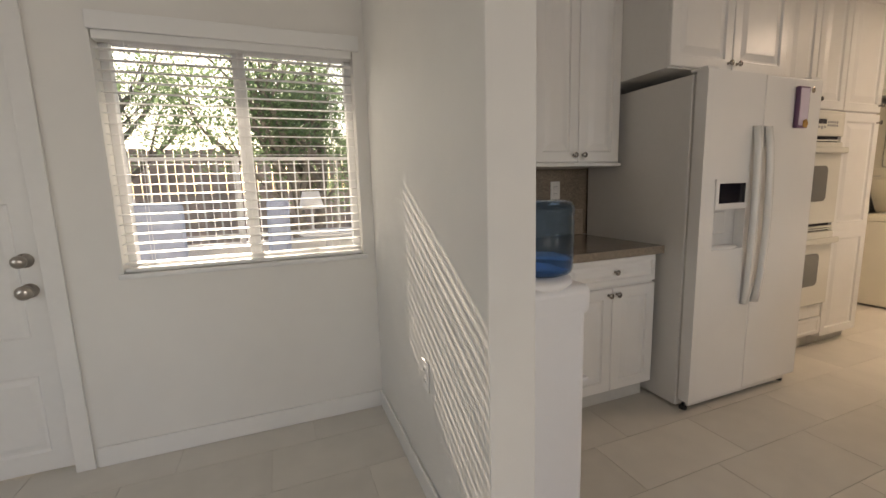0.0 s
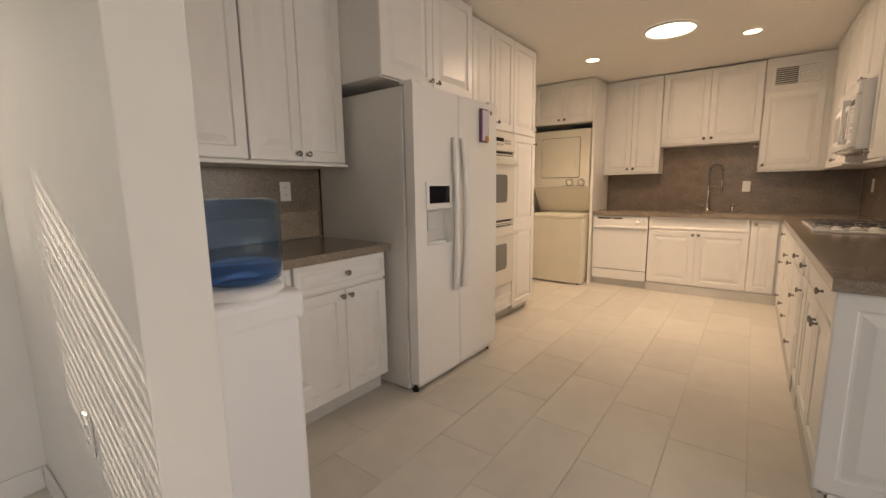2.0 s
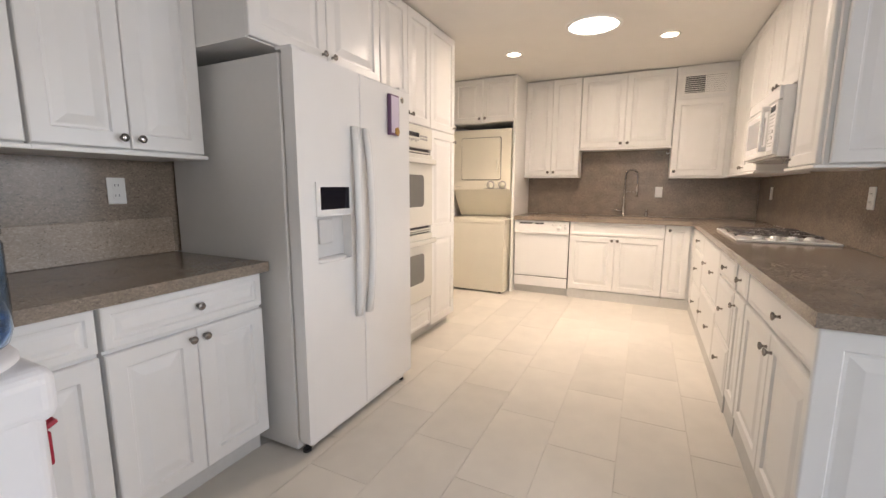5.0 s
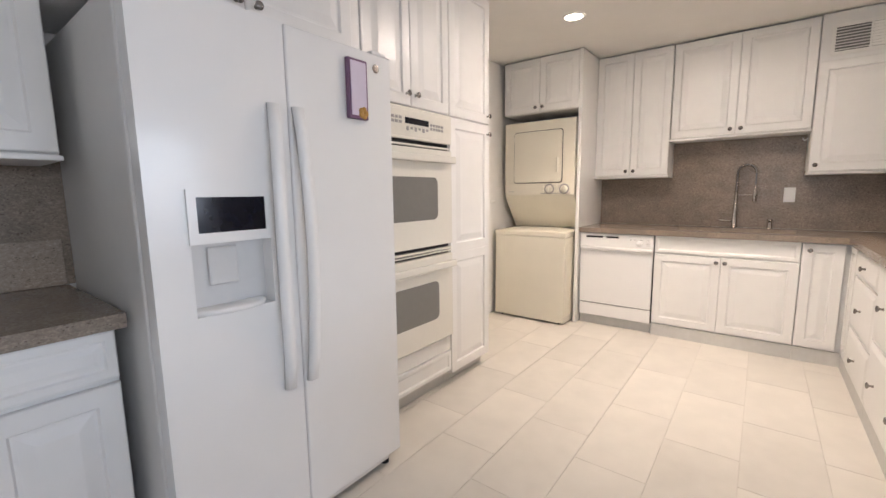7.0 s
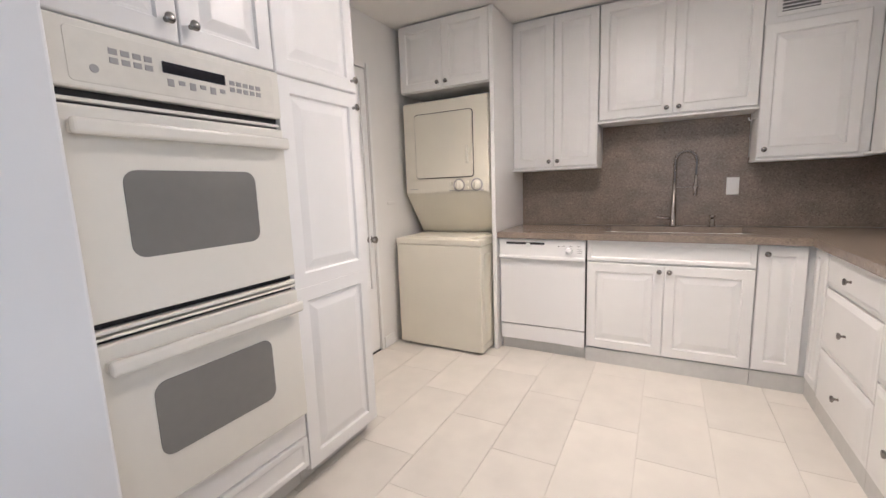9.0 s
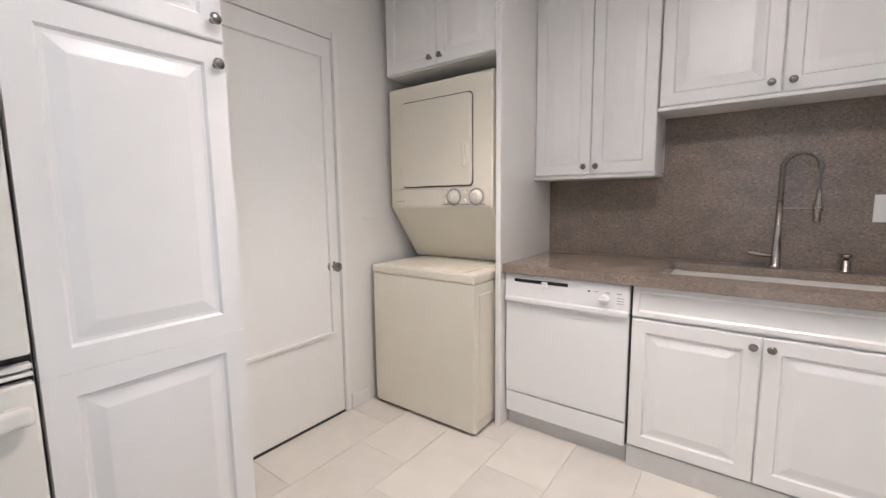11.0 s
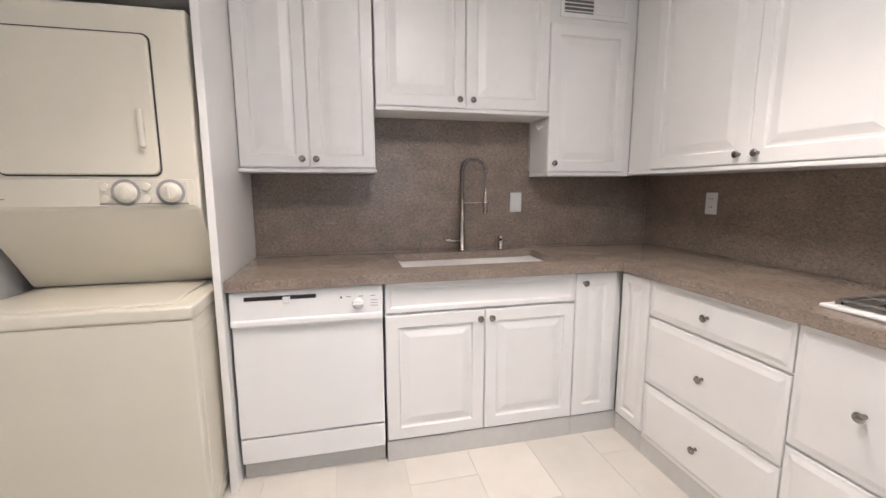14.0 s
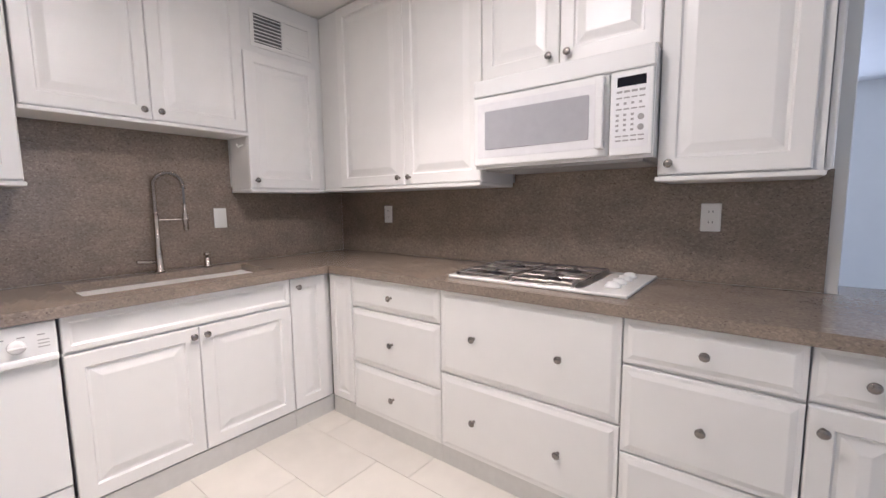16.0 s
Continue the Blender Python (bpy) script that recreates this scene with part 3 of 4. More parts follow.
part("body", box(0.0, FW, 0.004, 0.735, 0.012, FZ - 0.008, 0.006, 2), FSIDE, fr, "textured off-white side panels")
FLAT = pose(0, 0, 0, 90)
split = 0.422
bm = cell_slab([0.002, 0.100, 0.335, split - 0.003], [0.056, 0.868, 1.075, FZ], lambda x, z: not (0.100 < x < 0.335 and 0.868 < z < 1.075), 0.012, 0.072, 0.008)
bmesh.ops.transform(bm, matrix=FLAT, verts=bm.verts[:])
ld = part("freezer_door", bm, APPL, fr)
# recess back is greyed to hold the recess shadow
part("dispenser_recess", box(0.096, 0.339, -0.020, -0.0145, 0.862, 1.08), DISPENSER, ld)
bm = cell_slab([0.096, 0.120, 0.318, 0.339], [1.076, 1.106, 1.206, 1.228], lambda x, z: not (0.120 < x < 0.318 and 1.106 < z < 1.206), 0.070, 0.080, 0.002)
bmesh.ops.transform(bm, matrix=FLAT, verts=bm.verts[:])
part("dispenser_frame", bm, APPL, ld)
part("display", box(0.119, 0.319, -0.0765, -0.0715, 1.105, 1.207), DISPLAY, ld, "black dispenser display")
bm = box(0.158, 0.246, -0.034, -0.018, 0.945, 1.06, 0.006, 2)
part("paddle", bm, DISPENSER, ld, "pale grey ice paddle")
bm = lathe([(0.118, 0), (0.118, 0.012), (0.108, 0.016)], Matrix.Translation((0.209, -0.02, 0.868)) @ Matrix.Diagonal((1, 0.62, 1, 1)), 28)
part("drip_tray", bm, APPL, ld, "", True)
rd = part("fridge_door", box(split + 0.003, FW - 0.002, -0.072, -0.012, 0.056, FZ, 0.008, 3), APPL, fr)
part("gasket", box(0.010, FW - 0.010, -0.014, 0.005, 0.062, FZ - 0.012), KICK, fr, "grey door gasket")


def bar_handle(parent, x, lean):
    pts = [(x + lean * 0.012 * math.cos(math.pi * k / 12 - math.pi / 2), -0.084 - 0.024 * math.sin(math.pi * k / 12) ** 0.6, 0.56 + 0.93 * k / 12) for k in range(13)]
    own = bmesh.new()
    rings = [[own.verts.new((px + dx, py + dy, pz)) for dx, dy in ((-0.018, 0.012), (0.018, 0.012), (0.021, 0.002), (0.014, -0.011), (-0.014, -0.011), (-0.021, 0.002))] for px, py, pz in pts]
    for a, b in zip(rings, rings[1:]):
        for k in range(6):
            own.faces.new((a[k], a[(k + 1) % 6], b[(k + 1) % 6], b[k]))
    own.faces.new(rings[0][::-1])
    own.faces.new(rings[-1])
    bmesh.ops.recalc_face_normals(own, faces=own.faces[:])
    part("handle", own, APPL, parent, "white bowed bar handle", True)


bar_handle(ld, split - 0.056, -1)
bar_handle(rd, split + 0.030, 1)
part("hinge_cover", box(0.01, 0.09, -0.06, 0.03, FZ + 0.001, FZ + 0.018, 0.006, 2), APPL, fr)
part("hinge_cover", box(FW - 0.09, FW - 0.01, -0.06, 0.03, FZ + 0.001, FZ + 0.018, 0.006, 2), APPL, fr)
part("base_grille", box(0.045, FW - 0.045, -0.040, 0.003, 0.014, 0.052, 0.006, 2), FSIDE, fr, "white base grille")
for x in (0.03, FW - 0.06):
    part("leveling_foot", lathe([(0.020, 0), (0.020, 0.012), (0.008, 0.014), (0.008, 0.036)], pose(x, -0.022, 0.0), 12), BLACK, fr, "black leveling foot")
part("badge", lathe([(0.016, 0), (0.016, 0.003), (0.012, 0.004)], pose(0.815, -0.072, 1.690) @ TO_FRONT, 16), CHROME, rd, "small round badge")
pad = thing("memo_board", N(FX + 0.660, 1.797 - 0.074, 1.486), "small purple-framed magnetic memo board on the refrigerator", "memo board")
part("frame", box(0, 0.092, -0.020, 0.0, 0, 0.213, 0.004, 2), PURPLE, pad, "dark purple frame")
part("paper", box(0.010, 0.082, -0.0225, -0.019, 0.012, 0.203), LILAC, pad, "pale lilac paper")
bm = None
for a in range(5):
    bm = lathe([(0.010, 0), (0.012, 0.004), (0.006, 0.007)], pose(0.062 + 0.012 * math.cos(a * 1.257), -0.022, 0.022 + 0.012 * math.sin(a * 1.257)) @ TO_FRONT, 10, bm)
part("flower", bm, GOLD, pad, "gold flower decoration")

# ---- laundry ----
structure("trim_panel", box(5.335, 5.99, 1.787, 1.815, 0, UZ1, 0.002, 1), CAB, "tall white panel between laundry and dishwasher", "panel")
c = upper(E(5.352, 2.545, 1.933), 0.728, 1.933, UZ1, "white cabinet with two doors above the dryer", [(0, 0.364, 0.33), (0.364, 0.728, 0.398)], d=0.60, rail=False)

ws = thing("washing_machine", E(5.162, 2.545), "almond enamel top-loading washing machine under the dryer", "washing machine")
part("body", box(0.004, 0.706, 0.004, 0.69, 0.018, 0.800, 0.008, 3), CREAM, ws)
part("top", box(0.0, 0.710, 0.0, 0.695, 0.800, 0.848, 0.010, 3), CREAM, ws)
part("lid", box(0.07, 0.64, 0.035, 0.40, 0.846, 0.856, 0.005, 2), CREAM, ws)
part("side_panel", box(0.704, 0.709, 0.05, 0.64, 0.10, 0.74, 0.002, 1), CREAM, ws)
part("base_trim", box(0.700, 0.709, 0.012, 0.66, 0.022, 0.075, 0.002, 1), CREAM2, ws)
for x in (0.06, 0.65):
    for y in (0.06, 0.62):
        part("foot", lathe([(0.018, 0), (0.018, 0.02)], pose(x, y, 0), 10), BLACK, ws)

dr = thing("clothes_dryer", E(5.335, 2.535, 0.856), "almond enamel dryer stacked over the washing machine", "dryer")
own = bmesh.new()
prof = [(0.0, 0.318), (0.0, 0.992), (0.012, 1.004), (0.52, 1.004), (0.52, 0.001), (0.235, 0.001), (0.225, 0.012), (0.012, 0.302)]
ra = [own.verts.new((0.0, y, z)) for y, z in prof]
rb = [own.verts.new((0.702, y, z)) for y, z in prof]
for k in range(len(prof)):
    own.faces.new((ra[k], ra[(k + 1) % 8], rb[(k + 1) % 8], rb[k]))
own.faces.new(ra[::-1])
own.faces.new(rb)
bmesh.ops.recalc_face_normals(own, faces=own.faces[:])
bmesh.ops.bevel(own, geom=[e for e in own.edges if e.calc_face_angle(0) > 0.5], offset=0.008, segments=3, profile=0.5, affect="EDGES")
part("body", own, CREAM, dr)
dd = part("door", prism(rounded_rect(0.475, 0.470, 0.022), -0.014, -0.001, 0.004, cx=0.345, cz=0.672), CREAM, dr)
# dark sheet behind the dryer door paints the shade at its edge
part("door_gap_shade", prism(rounded_rect(0.487, 0.482, 0.026), -0.003, -0.0005, 0.0, cx=0.345, cz=0.672), GAPSHADE, dr, "dark sheet drawn as the shade round the door")
bm = box(0.535, 0.553, -0.036, -0.013, 0.53, 0.66, 0.006, 2)
part("handle", bm, CREAM2, dd, "almond grip handle")
for z in (0.50, 0.82):
    part("hinge", box(0.098, 0.112, -0.016, -0.002, z, z + 0.05, 0.003, 1), CREAM2, dr)
part("control_strip", box(0.02, 0.685, -0.005, -0.0005, 0.325, 0.422, 0.002, 1), CREAM, dr)
kp = part("dial_plate", box(0.385, 0.665, -0.007, -0.004, 0.333, 0.416, 0.002, 1), CREAM2, dr)
part("dial_line", box(0.385, 0.665, -0.0085, -0.006, 0.333, 0.338), BUTTON, kp)
for x in (0.468, 0.610):
    part("dial", lathe([(0.036, 0), (0.036, 0.005), (0.031, 0.007), (0.028, 0.022), (0.024, 0.026)], pose(x, -0.006, 0.375) @ TO_FRONT, 24), CREAM2, dr, "round almond control dial", True)
    part("dial_grip", box(x - 0.005, x + 0.005, -0.040, -0.030, 0.353, 0.397, 0.003, 1), CREAM2, dr)
    part("dial_ring", lathe([(0.047, 0), (0.047, 0.002)], pose(x, -0.0065, 0.375) @ TO_FRONT, 24), BUTTON, dr, "grey dial ring")
for x, z in ((0.405, 0.395), (0.535, 0.395), (0.405, 0.352), (0.535, 0.352)):
    part("selector", lathe([(0.014, 0), (0.012, 0.008)], pose(x, -0.007, z) @ TO_FRONT, 14), CREAM, dr)
part("nameplate", box(0.045, 0.11, -0.0062, -0.004, 0.352, 0.356), BUTTON, dr)

# ---- dishwasher ----
dw = thing("dishwasher", E(5.392, 1.780), "white built-in dishwasher with dial control", "dishwasher")
# body coloured as shade, which shows in the gaps between the panels
part("body", box(0.004, 0.606, 0.012, 0.56, 0.087, 0.842), GAPSHADE, dw)
pn = part("control_panel", box(0.003, 0.607, -0.024, 0.012, 0.700, 0.838, 0.008, 2), APPL, dw)
part("panel_lip", box(0.003, 0.607, -0.034, -0.012, 0.692, 0.722, 0.010, 4), APPL, pn)
part("latch_slot", box(0.06, 0.335, -0.026, -0.020, 0.800, 0.816), BLACK, pn, "black vent slot")
part("latch", box(0.205, 0.235, -0.034, -0.022, 0.786, 0.813, 0.004, 2), APPL, pn)
part("dial", lathe([(0.024, 0), (0.024, 0.006), (0.019, 0.018), (0.012, 0.02)], pose(0.502, -0.024, 0.765) @ TO_FRONT, 20), APPL, pn, "white round dial", True)
part("dial_grip", box(0.478, 0.526, -0.052, -0.042, 0.760, 0.770, 0.004, 2), APPL, pn)
part("indicator", box(0.43, 0.438, -0.0255, -0.022, 0.79, 0.798), BLACK, pn)
for k in range(3):
    part("marking", box(0.455 + 0.05 * k, 0.475 + 0.05 * k, -0.0252, -0.023, 0.793, 0.797), BUTTON, pn)
    part("marking", box(0.555, 0.585, -0.0252, -0.023, 0.75 + 0.012 * k, 0.753 + 0.012 * k), BUTTON, pn)
part("door_panel", box(0.005, 0.605, -0.012, 0.012, 0.206, 0.694, 0.004, 2), APPL, dw)
part("lower_panel", box(0.005, 0.605, -0.010, 0.012, 0.088, 0.198, 0.005, 2), APPL, dw)
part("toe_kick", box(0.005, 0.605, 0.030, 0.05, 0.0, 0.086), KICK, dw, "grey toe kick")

# ---- sink and faucet ----
sk = thing("kitchen_sink", pose((SX0 + SX1) / 2, (SY0 + SY1) / 2, 0.64), "white undermount kitchen sink below the counter edge", "sink")
own = bmesh.new()
hx, hy = (SX1 - SX0) / 2 + 0.012, (SY1 - SY0) / 2 + 0.012
loops = []
for ins, z, rr in ((0.0, 0.204, 0.05), (0.006, 0.202, 0.05), (0.014, 0.04, 0.05), (0.05, 0.012, 0.05), (0.10, 0.010, 0.05)):
    loops.append([own.verts.new((x, y, z)) for x, y in rounded_rect(2 * hx - 2 * ins, 2 * hy - 2 * ins, rr)])
for a, b in zip(loops, loops[1:]):
    for k in range(len(a)):
        own.faces.new((a[k], a[(k + 1) % len(a)], b[(k + 1) % len(a)], b[k]))
own.faces.new(loops[-1])
bmesh.ops.recalc_face_normals(own, faces=own.faces[:])
bmesh.ops.reverse_faces(own, faces=own.faces[:])
bmesh.ops.solidify(own, geom=own.faces[:], thickness=0.006)
part("basin", own, PORC, sk, "", True)
part("drain", lathe([(0.045, 0.0), (0.045, 0.003), (0.03, 0.004)], pose(0.05, 0, 0.0165), 20), CHROME, sk, "steel drain")

fa = thing("kitchen_faucet", pose(5.925, 0.667, 0.885), "brushed nickel spring pull-down faucet", "faucet")
fd = Vector((-0.30, -0.954, 0))
part("base", lathe([(0.026, 0), (0.026, 0.006), (0.019, 0.012), (0.017, 0.10), (0.014, 0.13), (0.012, 0.31)], seg=16), CHROME, fa, "", True)
arch = []
for k in range(41):
    u = k / 40
    a = math.pi * u
    arch.append(Vector((0, 0, 0.455)) + fd * (0.066 - 0.066 * math.cos(a)) + Vector((0, 0, 0.066 * math.sin(a))))
hose = [Vector((0, 0, 0.305 + 0.005 * k)) for k in range(30)] + arch + [fd * 0.132 + Vector((0, 0, 0.448 - 0.010 * k)) for k in range(10)]
# hose wears a shadow colour so the gaps in the coil look dark
part("hose", tube(hose, 0.0060, 8), SHADOWGREY, fa, "hose inside the spring, shadow grey between the coils")
coil = []
steps = 900
for k in range(steps):
    u = k / (steps - 1) * (len(hose) - 9)
    i = min(int(u), len(hose) - 2)
    p = hose[i].lerp(hose[i + 1], u - i)
    d = (hose[i + 1] - hose[i]).normalized()
    side = Vector((fd.y, -fd.x, 0))
    nrm = d.cross(side).normalized()
    a = k * 2 * math.pi / 22
    coil.append(p + 0.0105 * (math.cos(a) * side + math.sin(a) * nrm))
part("spring", tube(coil, 0.0026, 6), CHROME, fa, "coiled nickel spring", True)
part("spray_head", lathe([(0.010, 0), (0.014, 0.008), (0.013, 0.085), (0.009, 0.10), (0.0075, 0.145)], Matrix.Translation(fd * 0.132 + Vector((0, 0, 0.215))), 14), CHROME, fa, "", True)
part("brace", tube([Vector((0, 0, 0.275)), fd * 0.125 + Vector((0, 0, 0.275))], 0.0045, 8), CHROME, fa)
part("holder", lathe([(0.018, 0), (0.018, 0.02)], Matrix.Translation(fd * 0.132 + Vector((0, 0, 0.265))), 14), CHROME, fa, "", True)
part("lever", tube([Vector((0, 0, 0.055)), Vector((-0.01, 0.05, 0.058)), Vector((-0.02, 0.105, 0.066))], 0.010, 10), CHROME, fa, "side lever handle", True)
sd = thing("soap_dispenser", pose(5.925, 0.43, 0.885), "brushed nickel soap pump set in the counter", "soap dispenser")
part("collar", lathe([(0.022, 0), (0.022, 0.004), (0.016, 0.008), (0.015, 0.05), (0.009, 0.055)], seg=14), CHROME, sd, "", True)
part("pump", lathe([(0.008, 0.05), (0.008, 0.062), (0.018, 0.064), (0.018, 0.078)], seg=14), CHROME, sd, "", True)

# ---- microwave ----
mw = thing("microwave", S(4.498, -0.205, 1.386), "white over-the-range microwave with grey window", "microwave")
part("body", box(0.0, 0.760, 0.0, 0.375, 0.0, 0.392, 0.004, 2), APPL, mw)
part("top_grille", box(0.0, 0.760, -0.018, 0.001, 0.318, 0.392, 0.006, 2), APPL, mw)
md = part("door", box(0.002, 0.608, -0.022, 0.001, 0.012, 0.312, 0.008, 2), APPL, mw)
part("door_inset", prism(rounded_rect(0.548, 0.240, 0.006), -0.0235, -0.020, 0.001, cx=0.300, cz=0.165), material("microwave_inner_frame", (0.74, 0.735, 0.74), 0.3), md)
part("window", prism(rounded_rect(0.468, 0.168, 0.006), -0.026, -0.022, 0.001, cx=0.300, cz=0.165), MWGLASS, md, "grey perforated window")
bm = box(0.566, 0.598, -0.060, -0.042, 0.040, 0.304, 0.008, 3)
box(0.568, 0.596, -0.048, -0.020, 0.040, 0.070, 0.004, 1, bm)
box(0.568, 0.596, -0.048, -0.020, 0.274, 0.304, 0.004, 1, bm)
part("handle", bm, APPL, md, "white vertical handle")
mp = part("control_panel", box(0.611, 0.758, -0.022, 0.001, 0.012, 0.312, 0.006, 2), APPL, mw)
part("keypad", prism(rounded_rect(0.122, 0.262, 0.010), -0.0232, -0.020, 0.001, cx=0.684, cz=0.170), material("microwave_keypad", (0.79, 0.785, 0.79), 0.35), mp)
part("display", box(0.636, 0.734, -0.0246, -0.020, 0.256, 0.290), DISPLAY, mp, "black clock display")
for j, z in enumerate((0.062, 0.078, 0.098, 0.116, 0.134, 0.152, 0.174, 0.192, 0.214, 0.234)):
    for k in range(4):
        if k == 3 and 2 <= j <= 5:
            continue
        wide = 0.020 if j in (0, 1, 6, 8, 9) else 0.010
        tall = 0.005 if j in (0, 1, 6, 8) else 0.008
        part("button", box(0.634 + 0.026 * k, 0.634 + 0.026 * k + wide, -0.0240, -0.021, z, z + tall), BUTTON, mp)
for z in (0.108, 0.144):
    part("round_button", lathe([(0.011, 0), (0.011, 0.002), (0.008, 0.003)], pose(0.720, -0.0230, z) @ TO_FRONT, 16), BUTTON, mp)
part("hood_filter", box(0.04, 0.72, 0.03, 0.34, -0.010, 0.002), BUTTON, mw, "grey underside grease filter")

# ---- cooktop ----
ct = thing("gas_cooktop", S(4.562, -0.065, 0.885), "white gas cooktop with four burners and grey grates", "cooktop")
part("tray", box(0.0, 0.790, 0.0, 0.500, 0.0005, 0.014, 0.006, 3), PORC, ct, "white enamel tray")
part("burner_deck", prism(rounded_rect(0.600, 0.452, 0.02), -0.0158, -0.0138, 0.0005, cx=0.318, cz=0.248), DECK, ct, "brushed steel burner deck").rotation_euler = (radians(-90), 0, 0)
for cx in (0.165, 0.455):
    for cy in (0.130, 0.365):
        part("burner_pan", lathe([(0.085, 0.0152), (0.085, 0.0190), (0.070, 0.0175), (0.045, 0.0170)], pose(cx, cy, 0), 24), STEEL, ct, "steel burner bowl", True)
        part("burner_cap", lathe([(0.040, 0.0165), (0.040, 0.021), (0.030, 0.025)], pose(cx, cy, 0), 20), BLACK, ct, "black burner cap", True)
for cx in (0.165, 0.455):
    gx0, gx1 = cx - 0.130, cx + 0.130
    bm = None
    for y in (0.030, 0.465):
        bm = box(gx0, gx1, y - 0.006, y + 0.006, 0.024, 0.033, 0.002, 1, bm)
    for x in (gx0, gx1):
        bm = box(x - 0.006, x + 0.006, 0.030, 0.465, 0.024, 0.033, 0.002, 1, bm)
    bm = box(gx0, gx1, 0.242, 0.254, 0.024, 0.033, 0.002, 1, bm)
    for cy in (0.130, 0.365):
        for a in range(4):
            p, q = Vector((cx, cy, 0.030)), Vector((cx + (0.128 if a == 0 else -0.128 if a == 2 else 0), cy + (0.10 if a == 1 else -0.10 if a == 3 else 0), 0.030))
            bm = tube([p.lerp(q, 0.25), q], 0.0048, 6, bm)
    for x in (gx0, gx1):
        for y in (0.030, 0.248, 0.465):
            bm = box(x - 0.007, x + 0.007, y - 0.007, y + 0.007, 0.012, 0.026, bm=bm)
    part("grate", bm, IRON, ct, "grey cast grate")
for k in range(4):
    kn = part("knob", lathe([(0.030, 0.0142), (0.030, 0.021), (0.024, 0.025), (0.021, 0.034), (0.015, 0.036)], pose(0.705, 0.125 + 0.083 * k, 0), 18), PLATE, ct, "white round control knob", True)

# ---- water cooler ----
wc = thing("water_cooler", pose(0.928, 1.550, 0), "white floor water cooler with a blue bottle on top", "water cooler")
part("body", box(-0.150, 0.136, -0.150, 0.150, 0.0, 0.860, 0.030, 5), PLASTIC, wc)
part("hood", box(-0.152, 0.156, -0.152, 0.152, 0.775, 0.885, 0.030, 5), PLASTIC, wc, "overhanging white top hood")
part("top_ring", lathe([(0.147, 0.872), (0.147, 0.892), (0.140, 0.902), (0.127, 0.907), (0.121, 0.911), (0.055, 0.909)], seg=32), PLASTIC, wc, "round white top collar", True)
tp = part("tap_panel", box(0.1355, 0.142, -0.11, 0.11, 0.52, 0.772, 0.003, 1), PLASTIC, wc)
for y, mat, lab in ((0.020, RED, "red hot-water tap"), (0.090, material("blue_tap", (0.05, 0.12, 0.5), 0.35), "blue cold-water tap")):
    bm = box(0.142, 0.170, y - 0.014, y + 0.014, 0.655, 0.700, 0.006, 2)
    bm = box(0.164, 0.186, y - 0.016, y + 0.016, 0.612, 0.690, 0.006, 2, bm)
    own = box(-0.020, 0.020, -0.015, 0.015, -0.006, 0.006, 0.004, 2)
    bmesh.ops.transform(own, matrix=pose(0.180, y, 0.700, 0, -25), verts=own.verts[:])
    bm = merge(bm, own)
    part("tap", bm, mat, tp, lab)
part("drip_tray", box(0.135, 0.190, -0.10, 0.10, 0.50, 0.515, 0.003, 1), PLASTIC, wc)
bt = thing("water_bottle", pose(0.948, 1.530, 0.913), "translucent blue water bottle, partly full", "water bottle")
outer = [(0.030, 0.0), (0.098, 0.002), (0.114, 0.010), (0.120, 0.030), (0.122, 0.070), (0.123, 0.192), (0.118, 0.201), (0.123, 0.210), (0.123, 0.236), (0.112, 0.256), (0.080, 0.263), (0.0, 0.262)]
inner = [(max(r - 0.002, 0.0), z - 0.002 if z > 0.24 else z + 0.002) for r, z in reversed(outer)]
part("shell", lathe(outer + inner, seg=40, cap=False), BLUE, bt, "", True)
part("water", lathe([(0.0, 0.005), (0.027, 0.006), (0.094, 0.007), (0.109, 0.014), (0.116, 0.032), (0.118, 0.060), (0.0, 0.060)], seg=40, cap=False), WATER, bt, "blue-tinted water in the bottle", True)


# ---- wall plates ----
def plate(m, label, category, sockets):
    ob = thing(category.replace(" ", "_"), m, label, category)
    part("cover", box(-0.036, 0.036, -0.006, 0.0, -0.058, 0.058, 0.003, 2), PLATE, ob)
    if sockets:
        for z in (-0.022, 0.022):
            rec = part("receptacle", prism(rounded_rect(0.034, 0.030, 0.010), -0.008, -0.005, 0.001, cx=0, cz=z), PLATE, ob)
            for x in (-0.007, 0.007):
                part("slot", box(x - 0.0012, x + 0.0012, -0.0086, -0.007, z - 0.002, z + 0.007), BLACK, rec)
    else:
        part("rocker", box(-0.016, 0.016, -0.009, -0.005, -0.033, 0.033, 0.002, 1), PLATE, ob)
    return ob


plate(N(1.772, 2.551, 1.185), "white outlet plate on the granite backsplash", "wall outlet", True)
plate(E(5.974, 0.321, 1.158), "white switch plate beside the sink faucet", "light switch", False)
plate(S(5.47, -0.583, 1.158), "white outlet plate in the backsplash corner", "wall outlet", True)
plate(S(3.586, -0.583, 1.158), "white outlet plate beside the cooktop", "wall outlet", True)
plate(E(0.561, 1.69, 0.53), "white outlet plate low on the partition wall", "wall outlet", True)

blank = thing("wall_plate", N(5.205, 2.599, 1.115), "painted-over blank plate on the laundry wall", "wall plate")
part("cover", box(-0.05, 0.05, -0.004, 0.0, -0.012, 0.012, 0.002, 1), WALL, blank)

